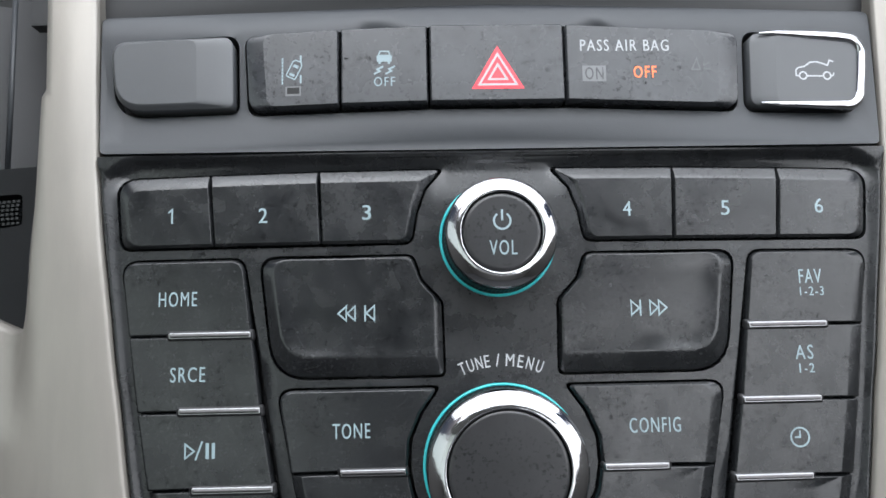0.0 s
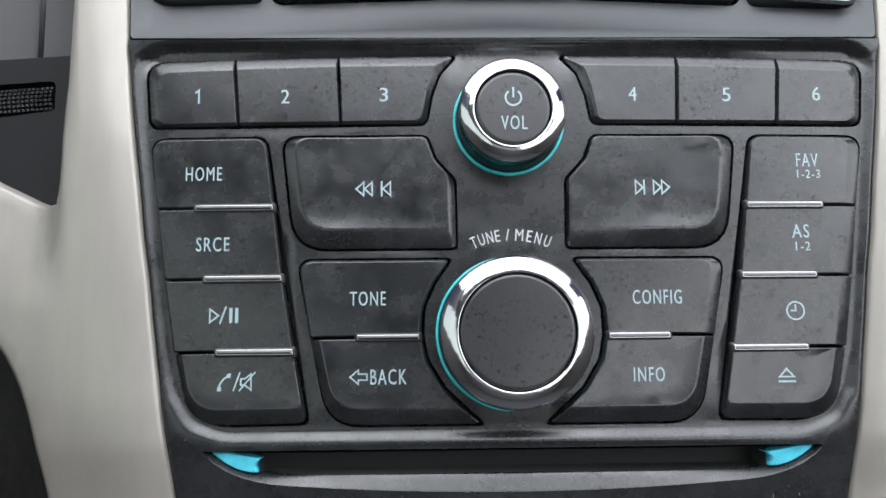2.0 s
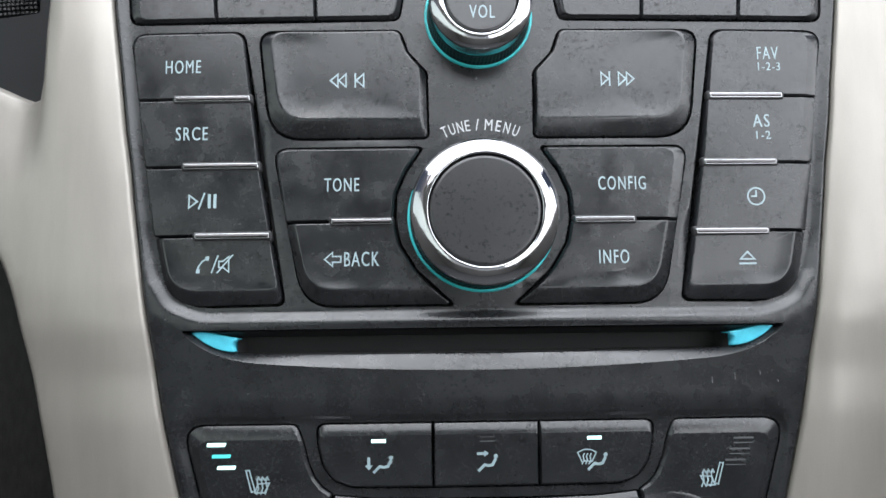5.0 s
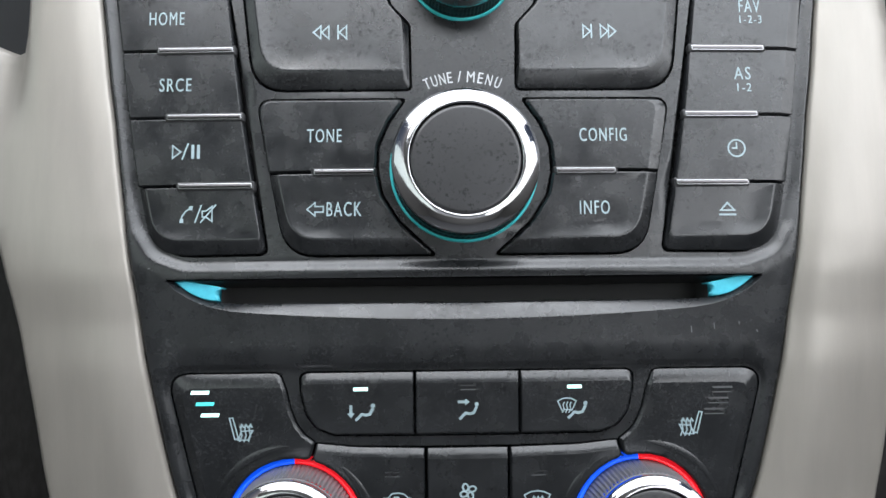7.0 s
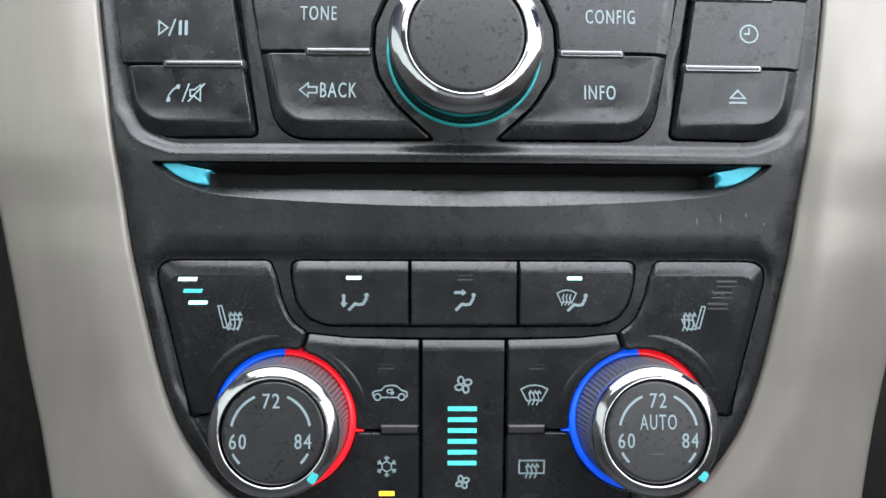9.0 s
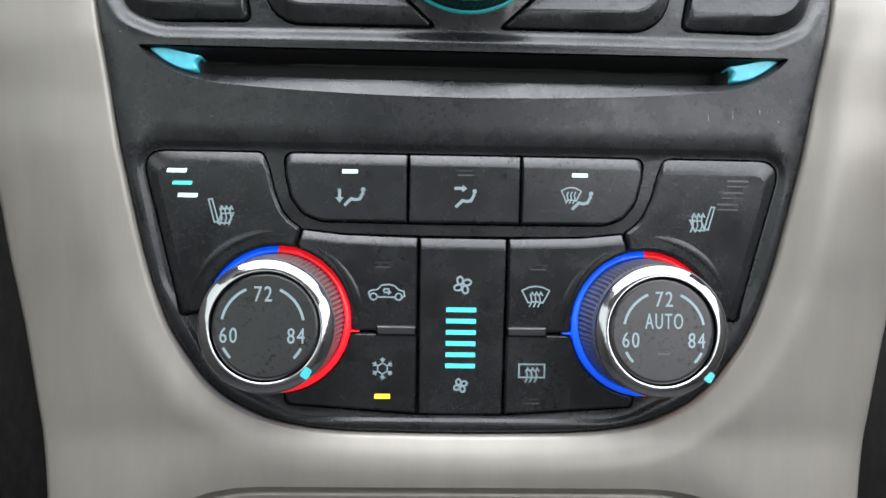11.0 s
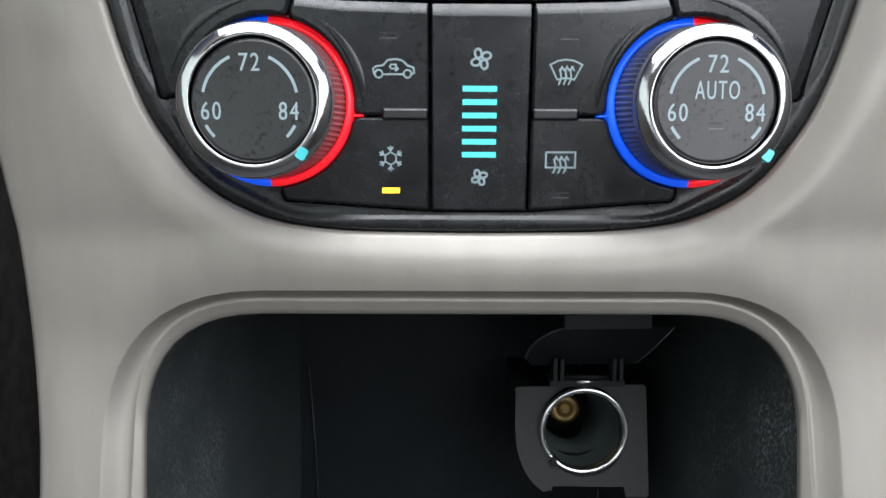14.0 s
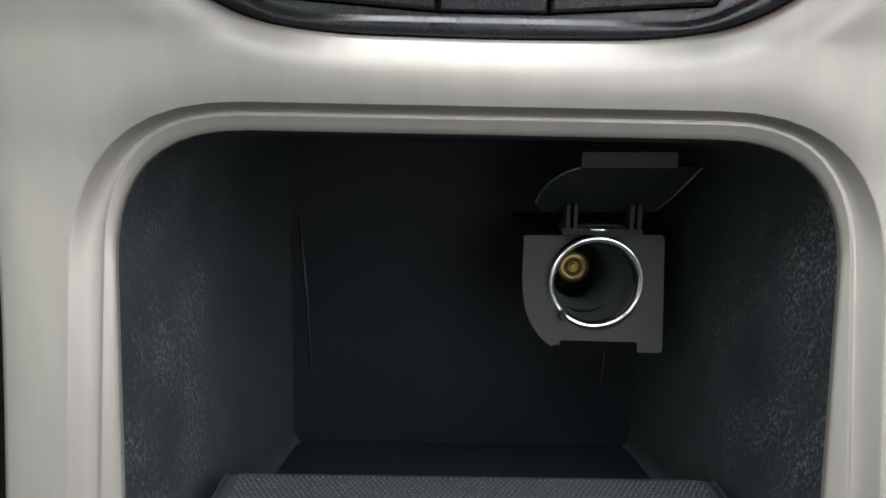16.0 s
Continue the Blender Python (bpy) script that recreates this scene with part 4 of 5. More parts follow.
def ribbon(bm, pts, width, f, closed=False):
    """A mitred stroke along a line, as one connected strip."""
    line = [Vector(pts[0])]
    for p in pts[1:]:
        if (Vector(p) - line[-1]).length > 1e-4:
            line.append(Vector(p))
    if closed and (line[0] - line[-1]).length < 1e-4:
        line.pop()
    n = len(line)
    if not closed:
        a, b = (line[1] - line[0]).normalized(), (line[-1] - line[-2]).normalized()
        line[0], line[-1] = line[0] - a * width * 0.3, line[-1] + b * width * 0.3
    rails = []
    for i, p in enumerate(line):
        before = (p - line[i - 1]).normalized() if closed or i else (line[1] - p).normalized()
        after = (line[(i + 1) % n] - p).normalized() if closed or i < n - 1 else before
        m = Vector((-before.y - after.y, before.x + after.x))
        m = m.normalized() if m.length > 1e-3 else Vector((-after.y, after.x))
        reach = width / 2 / max(0.5, m.dot(Vector((-after.y, after.x))))
        rails.append([bm.verts.new((q.x, f(q.x, q.y), q.y)) for q in (p - m * reach, p + m * reach)])
    for i in range(n if closed else n - 1):
        (a, b), (c, d) = rails[i], rails[(i + 1) % n]
        bm.faces.new((a, c, d, b))


def symbol(ob, cx, cz, lines=(), loops=(), fills=(), width=0.42, mat=INK, name="symbol", scale=1.0, lift=0.06):
    """A printed symbol of strokes, closed strokes and filled shapes, in millimetres round (cx, cz)."""
    bm = bmesh.new()
    f = front_of(ob, lift)

    def put(pts):
        return [(cx + x * scale, cz + z * scale) for x, z in pts]
    for k, ln in enumerate(lines):
        ribbon(bm, put(ln), width, lambda x, z, k=k: f(x, z) - 0.003 * k)
    for k, lp in enumerate(loops):
        ribbon(bm, put(lp), width, lambda x, z, k=k: f(x, z) - 0.004 * k, True)
    for fl in fills:
        bm.faces.new([bm.verts.new((x, f(x, z), z)) for x, z in put(fl)])
    return part(name, bm, mat, ob)


def arc(cx, cz, r, a0, a1, n=14):
    return [(cx + r * math.cos(radians(a0 + (a1 - a0) * i / n)), cz + r * math.sin(radians(a0 + (a1 - a0) * i / n))) for i in range(n + 1)]


def bar(ob, cx, cz, w, h, mat, skew=0.0, name="indicator_lamp", lift=0.1):
    f = front_of(ob, 0.0)
    pts = [(cx - w / 2 - skew, cz + h / 2), (cx + w / 2 - skew, cz + h / 2), (cx + w / 2 + skew, cz - h / 2), (cx - w / 2 + skew, cz - h / 2)]
    bm = loops_mesh([[(x, f(x, z) + 0.4, z) for x, z in pts], [(x, f(x, z) - lift, z) for x, z in pts]])
    return part(name, bm, mat, ob)


def unlit_lamp(ob, cx, cz, w=4.0):
    """A dark lamp window: a black slit above and a pale lower lip."""
    bar(ob, cx, cz + .55, w, .32, BLACK, lift=.03)
    bar(ob, cx, cz - .55, w, .28, DIM, name="lamp_lip", lift=.04)


# switch row
L = b_lane
symbol(L, -52.2, 48.6, lines=[[(-2.5, 3 - .9 * i), (-2.5, 2.5 - .9 * i)] for i in range(8)], width=.42)
symbol(L, -52.2, 48.6, lines=[[(2.2, 3.6), (2.2, 2.2)], [(2.2, -1.6), (2.2, -3.6)]], width=.45)
car = [(-1.15, -2.4), (1.15, -2.4), (1.3, -1.9), (1.3, 1.6), (.8, 2.4), (-.8, 2.4), (-1.3, 1.6), (-1.3, -1.9)]
ca, sa = math.cos(radians(-25)), math.sin(radians(-25))
turned = lambda pts: [(x * ca - z * sa + .6, x * sa + z * ca) for x, z in pts]
symbol(L, -52.2, 48.6, loops=[turned(car)], fills=[turned([(-.8, .5), (.8, .5), (.6, 1.3), (-.6, 1.3)]), turned([(-.7, -1.9), (.7, -1.9), (.7, -1.2), (-.7, -1.2)])], width=.32)
bar(L, -51.9, 42.8, 4.0, 2.5, GHOST, name="lamp_frame", lift=.1)
bar(L, -51.9, 42.9, 3.2, 1.7, WELL, lift=.16)
S_ = b_stab
symbol(S_, -28.4, 51.1, fills=[[(-1.9, -.9), (1.9, -.9), (2.0, .6), (1.7, .8), (-1.7, .8), (-2.0, .6)], [(-1.5, -1.5), (-.9, -1.5), (-.9, -.9), (-1.5, -.9)], [(.9, -1.5), (1.5, -1.5), (1.5, -.9), (.9, -.9)]], loops=[[(-1.5, .8), (1.5, .8), (1.1, 1.9), (-1.1, 1.9)]], width=.35)
symbol(S_, -28.4, 48.0, lines=[[(-2.6, -1.0), (-1.2, -.3), (-1.8, .2), (-.4, .9)], [(.4, -1.0), (1.8, -.3), (1.2, .2), (2.6, .9)]], width=.5)
text(S_, "OFF", -28.4, 44.9, 5.4, 2.5)
T = b_haz
tri = lambda r, cz=0.0: [(r * math.cos(radians(a)), r * 0.97 * math.sin(radians(a)) + cz) for a in (90, 210, 330)]
symbol(T, .9, 46.4, fills=[tri(7.9)], mat=HAZARD, lift=.06)
symbol(T, .9, 46.4, loops=[tri(5.6)], width=.55, mat=WHITE_INK, lift=.12)
symbol(T, .9, 46.4, loops=[tri(2.7)], width=.55, mat=WHITE_INK, lift=.12)
A = b_air
text(A, "PASS AIR BAG", 34.3, 54.0, 23.4, 3.1, WHITE_INK)
bar(A, 26.0, 46.4, 6.2, 4.2, GHOST, name="unlit_field", lift=.05)
text(A, "ON", 26.0, 46.4, 4.8, 3.3, GREY_BUTTON, lift=.12)
text(A, "OFF", 39.4, 46.8, 6.0, 3.2, LED_ORANGE)
symbol(A, 53.5, 48.6, loops=[[(-1.6, -1.2), (.6, -1.2), (-.2, 1.8)]], lines=[[(1.6, 0), (3.0, .6)], [(1.6, -1), (3.2, -1)]], width=.5, mat=DIM)
R = b_trunk
symbol(R, 85.2, 47.5, lines=[[(5.2, 2.3), (4.2, 2.6), (3.6, 1.2), (2.4, 1.7), (.5, 2.2), (-1.2, 2.0), (-2.8, .9), (-4.6, .5), (-5.2, -.2), (-5.2, -1.6), (-4.4, -1.7)], [(-2.2, -1.7), (2.2, -1.7)], [(4.4, -1.7), (5.0, -1.5), (5.2, -.9)]],
       loops=[arc(-3.3, -1.6, 1.0, 0, 345, 12), arc(3.3, -1.6, 1.0, 0, 345, 12)], width=.42, mat=WHITE_INK)


fr = front_of(R, 0.1)
hoop = [(70.6, 57.4), (76, 57.6), (84, 57.2), (92, 56.8)] + arc(94.4, 52.4, 4.1, 80, 0, 6) + [(98.0, 47), (97.4, 42.6)] + arc(93.4, 41.8, 3.9, 0, -85, 6) + [(86, 38.0), (76, 38.2), (70.0, 38.4)]
part("chrome_hoop", tube([(x, fr(x, z) + .2, z) for x, z in hoop], lambda f: 1.4 * min(1.0, 0.25 + 6 * min(f, 1 - f)), 0.7), CHROME, R, "open chrome surround")

# radio lettering
for k, x, z in (("1", -82.7, 10.9), ("2", -59.6, 10.7), ("3", -33.4, 11.0), ("4", 33.2, 11.0), ("5", 58.7, 10.8), ("6", 83.4, 11.1)):
    if k == "1":
        symbol(B[k], x, z, lines=[[(-.75, 1.05), (.1, 1.75), (.1, -1.75)]], width=.46, name="lettering")
    else:
        text(B[k], k, x, z, 2.15, 3.8)
text(B["home"], "HOME", -80.7, -10.1, 9.5, 3.7)
text(B["source"], "SRCE", -77.9, -28.8, 8.6, 3.7)
text(B["tone"], "TONE", -37.6, -43.3, 9.2, 3.7)
text(B["back"], "BACK", -32.3, -63.3, 9.2, 3.9)
symbol(B["back"], -39.8, -63.3, loops=[[(-2.3, 0), (-.2, 1.8), (-.2, .75), (2.0, .75), (2.0, -.75), (-.2, -.75), (-.2, -1.8)]], width=.38)
text(B["config"], "CONFIG", 37.5, -43.5, 12.8, 3.7)
text(B["info"], "INFO", 34.6, -63.4, 8.0, 3.7)
text(B["fav"], "FAV", 79.6, -7.2, 5.9, 3.6)
text(B["fav"], "1-2-3", 79.8, -11.0, 6.2, 2.3)
text(B["as"], "AS", 76.6, -26.4, 4.6, 3.6)
text(B["as"], "1-2", 77.0, -30.4, 3.9, 2.3)
symbol(B["clock"], 73.9, -47.4, loops=[arc(0, 0, 2.3, 0, 350, 22)], lines=[[(0, 1.5), (0, 0), (-1.2, 0)]], width=.45)
symbol(B["eject"], 70.5, -64.0, loops=[[(-1.9, -.4), (1.9, -.4), (0, 1.6)]], lines=[[(-2.2, -1.6), (2.2, -1.6)]], width=.5)
symbol(B["play"], -74.6, -47.3, loops=[[(-3.6, -1.7), (-3.6, 1.7), (-1.4, 0)]], lines=[[(-1.0, -2.0), (.5, 2.2)]], fills=[[(1.4, -1.9), (2.2, -1.9), (2.2, 1.9), (1.4, 1.9)], [(2.9, -1.9), (3.7, -1.9), (3.7, 1.9), (2.9, 1.9)]], width=.45)
symbol(B["phone"], -70.9, -64.2, lines=[[(-.9, -2.2), (.7, 2.3)], [(-4.6, -1.9), (-4.4, -.6), (-3.4, .8), (-2.0, 1.7)], [(.6, -2.2), (4.6, 2.4)]],
       loops=[[(1.0, -.8), (2.0, -.8), (3.6, -2.0), (3.6, 2.0), (2.0, .8), (1.0, .8)]], fills=[[(-5.0, -2.3), (-4.0, -2.3), (-4.0, -1.2), (-4.9, -1.2)], [(-2.6, 1.1), (-1.7, 1.0), (-1.5, 2.2), (-2.6, 2.1)]], width=.4)
for key, s, cx in (("skip_back", 1, -36.1), ("skip_next", -1, 37.4)):
    t = lambda x0: [(s * (x0 + 2.0), -1.8), (s * (x0 + 2.0), 1.8), (s * x0, 0)]
    symbol(B[key], cx, -14.5, loops=[t(-4.6), t(-2.4), t(2.4)], lines=[[(s * 2.1, -1.9), (s * 2.1, 1.9)]], width=.45)
text(k_vol, "VOL", 0, .1, 6.6, 3.6)
symbol(k_vol, -.1, 6.6, lines=[arc(0, 0, 2.0, 130, 410, 18), [(0, .2), (0, 2.6)]], width=.5)
for ch, off, wide in zip("TUNE/MENU", (22.8, 18.0, 13.0, 8.4, 2.4, -4.6, -10.6, -15.9, -21.6), (1.7, 1.7, 1.8, 1.4, 1.1, 2.3, 1.5, 1.8, 1.7)):
    a = 90 + off
    text(face_panel, ch, 25.6 * math.cos(radians(a)), -52.4 + 25.6 * math.sin(radians(a)), wide * .9, 3.1, WHITE_INK, a - 90, lift=.08)

# chrome accents between the columns of buttons
STRIPS = [("home", -83.1, -62.3, -19.3), ("source", -80.3, -59.8, -37.9), ("play", -76.8, -56.6, -56.8), ("tone", -40.7, -24.2, -53.4)]
for key, x0, x1, z in STRIPS + [({"home": "fav", "source": "as", "play": "clock", "tone": "config"}[k], -x1, -x0, z) for k, x0, x1, z in STRIPS]:
    pts = [(x0, z + 1.0, .5), (x1, z + 1.0, .5), (x1 + (.2 if x1 < 0 else 0), z - 1.0, .5), (x0 + .2, z - 1.0, .5)]
    rim_pts = inset(pts, [-.45] * 4)
    part("strip_bed", key_mesh(rim_pts, [.3] * 4, .3, 0.12, 2.0), BLACK, B[key], "black bed of the chrome strip")
    part("chrome_rim", key_mesh(pts, [.3] * 4, .35, .55, 2.0, edge=.12), CHROME_RIM, B[key], "thin bright chrome accent rim")
    part("chrome_strip", key_mesh(inset(pts, [.42] * 4), [.3] * 4, .3, .72, 2.0, edge=.1), STRIP, B[key], "thin chrome accent strip")
for key, x0, x1 in (("recirc", -21.6, -11.7), ("defrost", 11.7, 21.6)):
    pts = [(x0, -149.3, .4), (x1, -149.3, .4), (x1, -151.5, .4), (x0, -151.5, .4)]
    part("chrome_rim", key_mesh(inset(pts, [-.22] * 4), [.2] * 4, .25, .42, 2.0), STRIP, B[key], "thin chrome rim of the accent strip")
    part("accent_strip", key_mesh(pts, [.3] * 4, .4, .5, 2.0, edge=.12), ACCENT, B[key], "dark glossy accent strip")

# soft swells of the keys round the temperature knobs
for key, cx, a0, a1, r in (("recirc", -KNOB_X, -4, 60, 20.9), ("seat_left", -KNOB_X, 92, 164, 22.2), ("defrost", KNOB_X, 184, 120, 20.9), ("seat_right", KNOB_X, 88, 16, 22.2)):
    f = front_of(B[key], 0.0)
    path = [(cx + r * math.cos(radians(a0 + (a1 - a0) * k / 24)), KNOB_Z + r * math.sin(radians(a0 + (a1 - a0) * k / 24))) for k in range(25)]
    part("swell", tube([(x, f(x, z) + .05, z) for x, z in path], lambda u: .15 + 1.0 * math.sin(math.pi * (.06 + .94 * (1 - u)) ** 1.4) ** .8, 0.24, 12), BUTTON, B[key])

# climate symbols
SEAT = [[(-2.9, 3.0), (-2.0, 3.1), (-.6, -2.4), (-1.6, -2.6)], [(-.7, -2.8), (1.9, -2.8), (3.2, -.3), (.2, -.5)]]
def heat_waves(n, x0, step, top, bottom, tip=True):
    out = []
    for i in range(n):
        x = x0 + i * step
        out.append([(x - .45, bottom), (x + .1, bottom * .55 + top * .1), (x - .2, bottom * .1 + top * .4), (x + .15, top)])
        if tip:
            out.append([(x - .35, top - .75), (x + .15, top), (x + .6, top - .75)])
    return out


symbol(B["seat_left"], -60.4, -121.2, loops=SEAT, lines=heat_waves(3, .2, 1.15, 1.3, -3.2), width=.38)
symbol(B["seat_right"], 60.2, -121.2, loops=[[(-x, z) for x, z in lp] for lp in SEAT], lines=heat_waves(3, -2.4, 1.15, 1.3, -3.2), width=.38)
for i, m in enumerate((LED_WHITE, LED_TEAL, LED_WHITE)):
    bar(B["seat_left"], -70.9 + 1.25 * i, -111.3 - 3.0 * i, 4.8, .95, m, -.15)
    bar(B["seat_right"], 68.6 - 1.1 * i, -111.6 - 2.9 * i, 5.4, .5, DIM, .1, lift=.04)
    bar(B["seat_right"], 68.6 - 1.1 * i, -112.9 - 2.9 * i, 5.4, .3, DIM, .1, lift=.04)
SIT = [[(-3.2, -2.6), (-1.2, -.6), (.2, -.9), (1.6, -.6), (2.6, 1.3)]]
DOT = [arc(2.7, 2.4, .75, 0, 330, 11)]
symbol(B["foot"], -27.2, -117.1, lines=SIT, fills=DOT, width=.74, scale=.76)
symbol(B["foot"], -31.0, -116.9, fills=[[(-.45, 2.0), (.45, 2.0), (.45, -.4), (1.2, -.4), (0, -1.9), (-1.2, -.4), (-.45, -.4)]], scale=.88)
symbol(B["face"], .4, -117.1, lines=SIT, fills=DOT, width=.74, scale=.76)
symbol(B["face"], -.9, -114.6, fills=[[(-2.2, -.5), (.4, -.5), (.4, -1.2), (2.0, 0), (.4, 1.2), (.4, .5), (-2.2, .5)]], scale=.76)
symbol(B["defog"], 29.5, -117.2, lines=SIT, fills=DOT, width=.74, scale=.76)
FAN_SHIELD = [(-2.6, 1.2), (-1.3, 1.9), (0, 2.1), (1.3, 1.9), (2.6, 1.2), (1.4, -1.4), (0, -1.1), (-1.4, -1.4)]
symbol(B["defog"], 26.6, -115.9, loops=[FAN_SHIELD], lines=heat_waves(3, -.9, .95, .9, -2.0, False), width=.34, scale=.95)
bar(B["foot"], -28.4, -110.9, 3.8, .9, LED_WHITE)
bar(B["defog"], 28.6, -110.9, 3.8, .9, LED_WHITE)
unlit_lamp(B["face"], 0.2, -110.8)
symbol(B["recirc"], -19.2, -140.6, lines=[[(-2.4, -1.3), (2.2, -1.3)], [(-4.2, -1.2), (-4.4, -.1), (-3.8, .4), (-2.2, .6), (-1.2, 1.7), (.6, 1.9), (2.0, 1.6), (3.2, .5), (4.4, .2), (4.6, -1.0), (4.2, -1.2)], [(.7, .75), (-.5, .75), (-.75, .3), (-.4, -.1), (.9, -.1)], [(.5, .45), (1.05, -.1), (.5, -.55)]],
       loops=[arc(-3.2, -1.2, .85, 0, 340, 10), arc(3.1, -1.2, .85, 0, 340, 10)], width=.4)
unlit_lamp(B["recirc"], -20.2, -133.8)
unlit_lamp(B["defrost"], 19.0, -133.9)
unlit_lamp(B["rear_defog"], 18.4, -168.4)
symbol(B["defrost"], 18.6, -141.2, loops=[[(x * 1.35, z * 1.2) for x, z in FAN_SHIELD]], lines=heat_waves(3, -1.05, 1.1, 1.0, -2.7), width=.38)
symbol(B["rear_defog"], 18.2, -160.6, loops=[[(-3.3, 1.9), (3.3, 1.9), (3.3, -1.5), (-3.3, -1.5)]], lines=heat_waves(3, -1.15, 1.2, .9, -2.7), width=.42)
snow = []
for a in range(0, 360, 60):
    c, d = math.cos(radians(a + 30)), math.sin(radians(a + 30))
    snow.append([(c * 1.5, d * 1.5), (c * 2.75, d * 2.75)])
    for q in (-38, 38):
        e, g = math.cos(radians(a + 30 + q)), math.sin(radians(a + 30 + q))
        snow.append([(c * 1.75, d * 1.75), (c * 1.75 + e * .85, d * 1.75 + g * .85)])
symbol(B["ac"], -20.0, -160.2, lines=snow, loops=[arc(0, 0, 1.4, 30, 330, 5)], width=.36)
bar(B["ac"], -20.0, -167.4, 4.0, 1.25, LED_YELLOW)
F = B["fan"]
def fan_symbol(cz, s):
    petals = []
    for a in (8, 98, 188, 278):
        c, d = math.cos(radians(a)), math.sin(radians(a))
        oval = [(1.22 + .98 * math.cos(radians(b)), .5 + .74 * math.sin(radians(b))) for b in range(0, 360, 24)]
        petals.append([(c * x - d * z, d * x + c * z) for x, z in oval])
    symbol(F, 0, cz, loops=petals, width=.5, scale=s)


fan_symbol(-138.6, 1.0)
fan_symbol(-164.4, .8)
for i in range(6):
    bar(F, -.2, -144.9 - 2.88 * i, 7.6, 1.2, LED_TEAL)
for kn, words in ((k_left, ""), (k_right, "AUTO")):
    cx, cz = (-47.3 if kn is k_left else 47.1), -148.9
    text(kn, "72", cx, cz + 7.8, 4.1, 3.6)
    text(kn, "60", cx - 7.9, cz - 1.9, 4.0, 3.6)
    text(kn, "84", cx + 7.8, cz - 1.9, 4.0, 3.6)
    for mark in (arc(0, 0, 9.6, 168, 115, 12), arc(0, 0, 9.6, 65, 12, 12), arc(0, 0, 10.2, 209, 223, 4), arc(0, 0, 10.2, -29, -43, 4)):
        symbol(kn, cx, cz, lines=[mark], width=.62, name="dial_mark")
    if words:
        text(kn, words, cx, cz + 2.6, 9.0, 3.7)
        unlit_lamp(kn, cx, cz - 4.6, 3.0)
    dx = 10.2 if kn is k_left else 10.6
    px, pz = cx + dx, cz - 10.5
    yk = surf(cx, cz) + 1.4 - (17.5 if kn is k_left else 16.8)
    dot = rounded([(px - 1.35, pz - .4, .5), (px, pz + 1.6, .5), (px + 1.6, pz + .6, .5), (px + .4, pz - 1.55, .5)], 3)
    part("pointer", loops_mesh([[(x, yk + 3, z) for x, z in dot], [(x, yk - .5, z) for x, z in dot]]), TEAL, kn, "small teal pointer on the chrome")

# ---------------------------------------------------------------- socket flap and details
part("rim_notch", loops_mesh([[(25.0 + a, y, -249.4 + b) for a, b in ((-1.1, .4), (.2, 1.3), (1.2, -.2), (0, -1.2))] for y in (63.3, 58.3)]), SOCKET, sock, "small dark notch in the rim")
flap = thing("socket_flap", "open black flap hinged above the power socket", "flap", (36, 55, -212))
fl = [(19.0, -222), (16.6, -219), (17.2, -215.4), (19.4, -211.6), (22.6, -208.8), (26, -207.2), (26.6, -205.0), (50, -204.6), (50.5, -206.6), (57, -206.6), (53, -216), (50, -221)]
bm = loops_mesh([[(x, 66 - (221 + z) * 1.05 + 1.4, z) for x, z in fl], [(x, 66 - (221 + z) * 1.05, z) for x, z in fl]])
part("lid", bm, FLAP, flap)
part("lid_edge", tube([(x, 65.8 - (221 + z) * 1.05, z) for x, z in fl[1:6]], .28), PLAIN_GREY, flap, "paler edge of the flap")
part("lid_edge", tube([(x, 65.8 - (221 + z) * 1.05, z) for x, z in fl[9:12]], .28), PLAIN_GREY, flap, "paler edge of the flap")
bm = loops_mesh([[(x, y, z) for x, z in rounded([(25.8, -203.0, .5), (50, -202.6, .5), (50, -206.6, .5), (25.8, -207.0, .5)], 2)] for y in (51, 48.6)])
part("lid_grip", bm, FLAP, flap)
for x in (25.4, 42.8):
    for dx in (0, 2.0):
        bm = loops_mesh([[(x + dx + a, y, z) for a, z in ((-.5, -225.5), (.5, -225.5), (.5, -218.5), (-.5, -218.5))] for y in (68, 61)])
        part("hinge_lug", bm, FLAP, flap)
part("hinge_pin", tube([(24, 65, -225), (46, 65, -225)], .7), FLAP, flap)
part("hinge_bar", loops_mesh([[(x, y, z) for x, z in rounded([(24, -225.2, .4), (46, -225.2, .4), (46, -227, .4), (24, -227, .4)], 2)] for y in (70, 61.6)]), FLAP, flap)
part("spring", tube([(31.5, 61.4, -225.4), (37.5, 61.4, -225.4)], .5), STEEL, flap, "bright steel hinge spring")
# seams drawn in paler plastic than the wall, painting the highlight along them
for x0, y0, z0, x1, y1, z1 in ((-54.2, 101, -230.3, -51.2, 101, -286), (47.0, 101, -275.6, 46.2, 101, -286.4)):
    whole("moulding_seam_highlight", tube([(x0, y0, z0), ((x0 + x1) / 2 + .4, y0, (z0 + z1) / 2), (x1, y1, z1)], .25), BEZEL, "fine moulding seam on the bin wall with its highlight in the colour", "seam", kind="structure")

# ---------------------------------------------------------------- air vent and side panels beside the trim
def sheet(poly, y, back=4.0):
    return loops_mesh([[(x, y + back, z) for x, z in poly], [(x, y, z) for x, z in poly]], back=True)


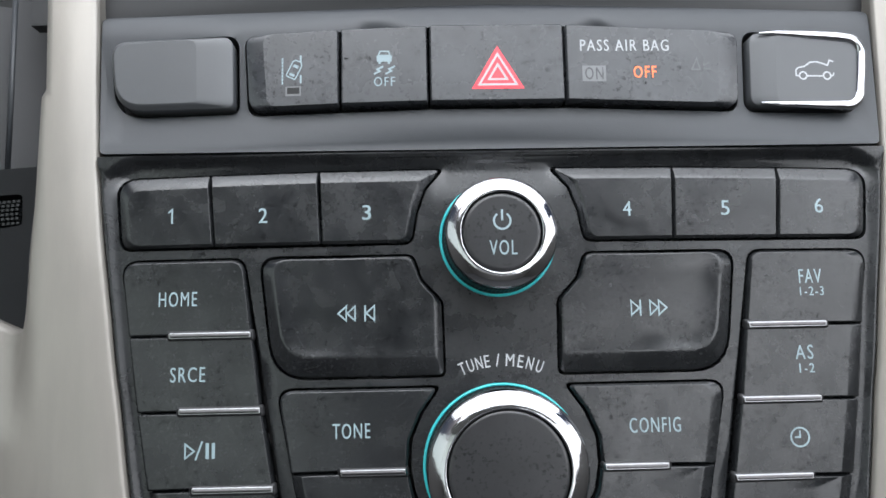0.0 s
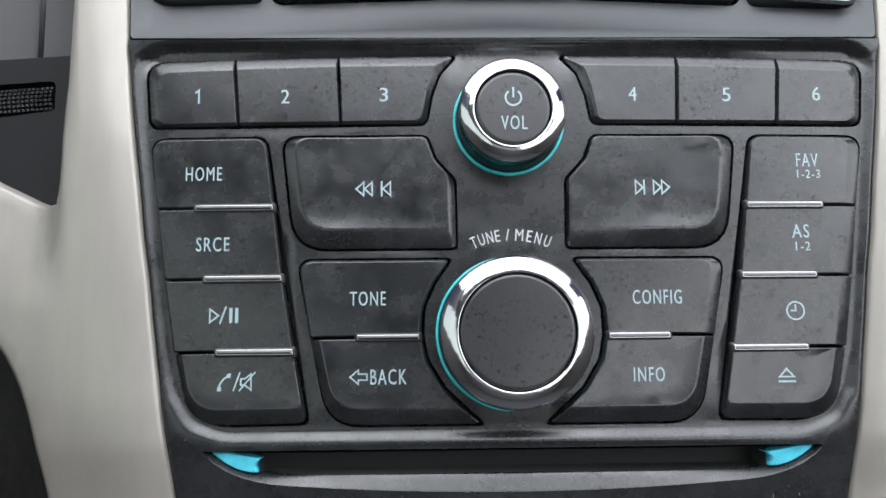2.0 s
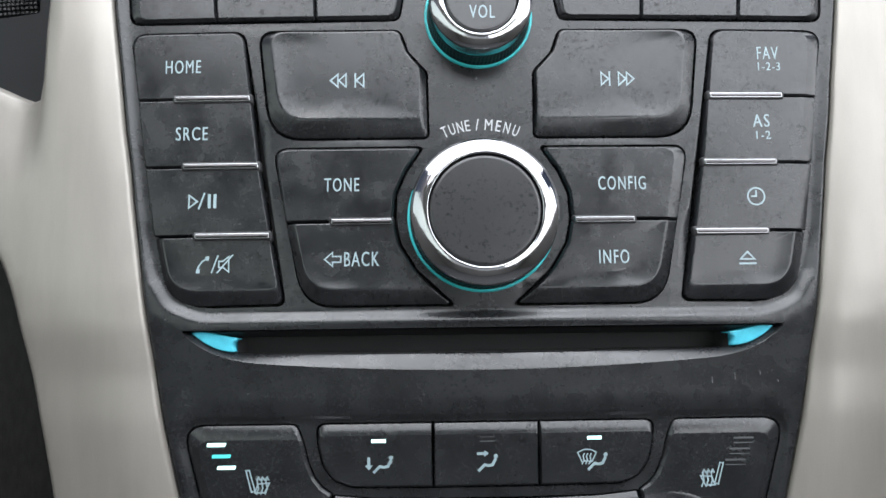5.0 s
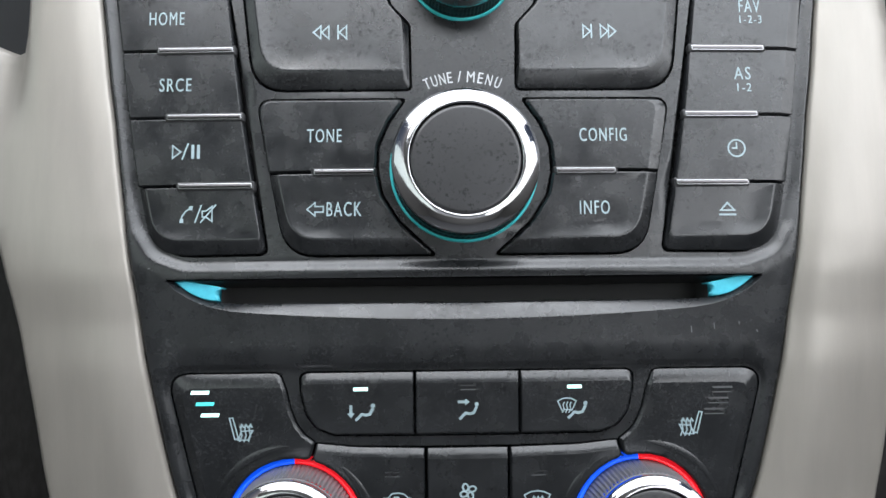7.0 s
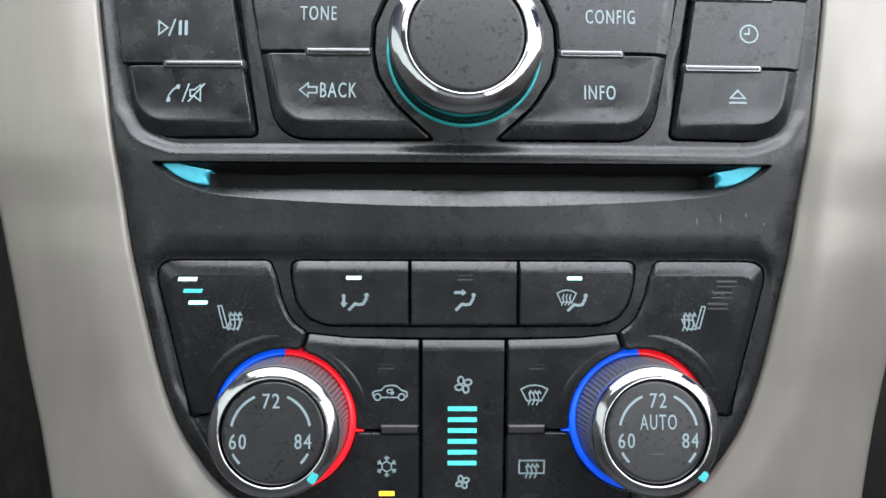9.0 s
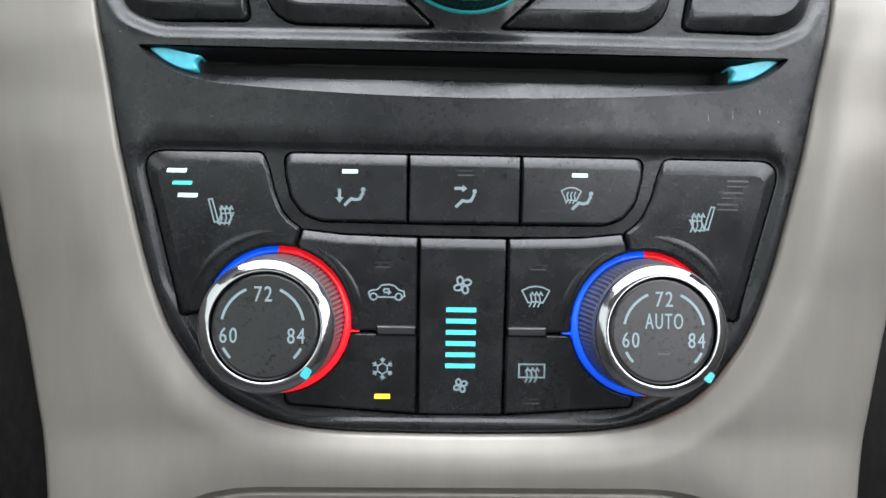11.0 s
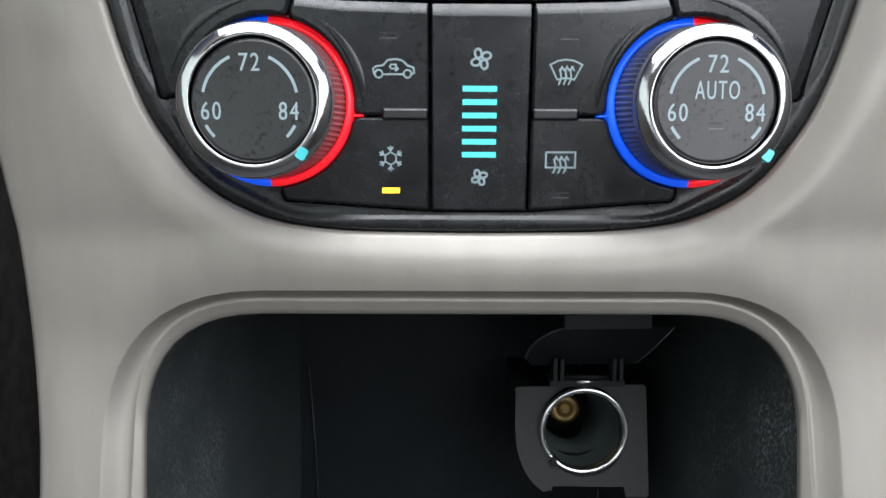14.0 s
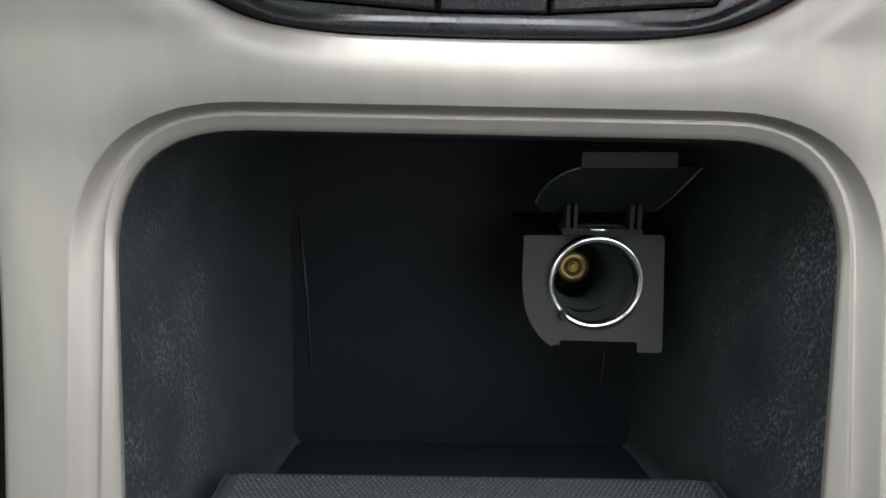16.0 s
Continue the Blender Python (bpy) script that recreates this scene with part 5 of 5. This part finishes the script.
vent = thing("air_vent", "dark grey dashboard air vent with thumbwheel", "vent", (-140, 16, 30))
wheel_slot = rounded([(-175, 17.0, 1), (-127.2, 20.2, 1.5), (-127.0, 11.6, 1.5), (-175, 5, 1)], 3)
part("vent_housing", plate([(-118, 28), (-180, 24), (-180, -20), (-119, -20)], [wheel_slot], lambda x, z: 14.0, back=6, step=8), VENT, vent)
part("wheel_bed", sheet([(-126, 22), (-180, 21), (-180, 2), (-126, 10)], 21), BLACK, vent)
bm = bmesh.new()
for i in range(26):
    for j in range(6):
        cx, cz = -128.6 - i * 1.25, 18.4 - j * 1.2 - i * 0.1
        yy = 13.6 + 0.25 * (j - 2.5) ** 2 * .5 + 0.0035 * (i - 10) ** 2
        base = [bm.verts.new((cx + a * .62, yy + 1.6, cz + b * .52)) for a, b in ((-1, -1), (1, -1), (1, 1), (-1, 1))]
        tip = [bm.verts.new((cx + a * .40, yy, cz + b * .36)) for a, b in ((-1, -1), (1, -1), (1, 1), (-1, 1))]
        for k in range(4):
            bm.faces.new((base[k], base[(k + 1) % 4], tip[(k + 1) % 4], tip[k]))
        bm.faces.new(tip)
part("thumbwheel", bm, PANEL, vent, "black crosshatched thumbwheel")
part("vent_throat", sheet([(-118, 90), (-185, 90), (-185, 22), (-118, 26)], 46), WELL, vent)
for x0, w in ((-121.5, 15), (-139.5, 15), (-157.5, 15)):
    poly = [(x0, 80), (x0, 30), (x0 - 1, 27.5), (x0 - w + 3, 26.5), (x0 - w, 29), (x0 - w, 80)]
    bm = loops_mesh([[(x, 26 + (x - x0 + w) * .45, z) for x, z in poly], [(x, 23.5 + (x - x0 + w) * .45, z) for x, z in poly]], back=True)
    blade = part("louvre", bm, BLACK, vent)
    part("louvre_edge", tube([(x0 - w - .2, 24.2, 80), (x0 - w - .2, 24.2, 28.5)], 1.0), BEZEL, blade, "paler rounded front edge")
    part("louvre_pivot", tube([(x0 - w + 5, 22.6, 28.2), (x0 - w + 8, 22.8, 28.5)], .7), BEZEL, blade)
part("louvre_link", tube([(-119, 24, 28.6), (-150, 24, 27.4), (-180, 24, 26.6)], 1.0), BLACK, vent)

for s in (-1, 1):
    poly = [(s * x, z) for x, z in ((165, -34), (142, -42), (128, -52), (118, -71), (112.5, -92), (108, -125), (104, -156), (100, -180), (98, -208), (97, -340), (240, -340), (240, -34))]
    whole("side_panel_" + ("left" if s < 0 else "right"), sheet(poly, 17.0), GLOSS, "dark glossy console side panel beside the trim", "panel", kind="structure")

# dark strip of dashboard above the switch row, and the display's foot
bm = plate([(-125, 66), (-125, 170), (125, 170), (125, 66)], [], lambda x, z: 3.5 + 3.0 * (x / 86) ** 2 + 0.02 * (z - 66), back=5, step=10)
whole("dash_hood", bm, BLACK, "dark dashboard panel above the switch row", "panel", kind="structure")

# ---------------------------------------------------------------- cabin shell
def shell(name, corners, mat, label, thick=0.03):
    """A plain flat wall of the cabin, given by corners in metres, with thickness."""
    bm = bmesh.new()
    vs = [Vector(c) for c in corners]
    nrm = (vs[1] - vs[0]).cross(vs[2] - vs[0]).normalized() * thick
    a = [bm.verts.new(v) for v in vs]
    b = [bm.verts.new(v + nrm) for v in vs]
    bm.faces.new(a)
    bm.faces.new(b)
    for i in range(len(a)):
        bm.faces.new((a[i], a[(i + 1) % len(a)], b[(i + 1) % len(a)], b[i]))
    bmesh.ops.recalc_face_normals(bm, faces=bm.faces[:])
    mesh = bpy.data.meshes.new(name)
    bm.to_mesh(mesh)
    bm.free()
    mesh.materials.append(mat)
    return tagged(new(name, mesh), label, "wall", kind="structure")


shell("floor", [(-.78, .8, .12), (.78, .8, .12), (.78, -2.4, .12), (-.78, -2.4, .12)], CABIN, "dark carpeted cabin floor", -.03)
shell("ceiling", [(-.62, -.54, 1.36), (.62, -.54, 1.36), (.62, -2.1, 1.36), (-.62, -2.1, 1.36)], LINER, "grey headlining of the cabin", -.02)
for s, nm in ((-1, "left"), (1, "right")):
    shell("wall_" + nm, [(s * .76, .8, .12), (s * .76, -2.4, .12), (s * .76, -2.4, .88), (s * .76, .8, .88)], SEATING, "dark door trim below the side windows")
    shell("wall_pillar_" + nm, [(s * .76, -1.15, .88), (s * .76, -1.32, .88), (s * .64, -1.32, 1.33), (s * .64, -1.15, 1.33)], LINER, "grey door pillar between the side windows")
shell("wall_rear", [(-.76, -1.3, .12), (.76, -1.3, .12), (.76, -1.5, .80), (-.76, -1.5, .80)], SEATING, "dark seat wall behind the console")
shell("wall_front", [(-.76, .3, .12), (.76, .3, .12), (.76, .3, .9), (-.76, .3, .9)], CABIN, "dark bulkhead behind the dashboard")
shell("wall_dash_top", [(-.76, .08, .93), (.76, .08, .93), (.76, .8, .93), (-.76, .8, .93)], CABIN, "dark dashboard top below the windscreen", .02)
for s, nm in ((-1, "left"), (1, "right")):
    shell("wall_dash_" + nm, [(s * .17, .07, .3), (s * .76, .07, .3), (s * .76, .09, .93), (s * .17, .09, .93)], CABIN, "dark dashboard face beside the console")

# light scratches and specks on the panel face
for k, (x, z, dx, dz) in enumerate(((60.2, -95.4, .15, -1.6), (66.4, -94.4, .1, -1.8), (73.2, -94.0, .1, -.9), (78.0, -96.4, .25, -.6), (-62.6, -98.2, .5, .3), (-84.0, -78.6, .5, .1), (24.0, -72.2, .9, .3), (-24.2, -1.0, .2, -1.2))):
    symbol(face_panel, x, z, lines=[[(0, 0), (dx, dz)]], width=.18, mat=GHOST, name="scratch", lift=.05)
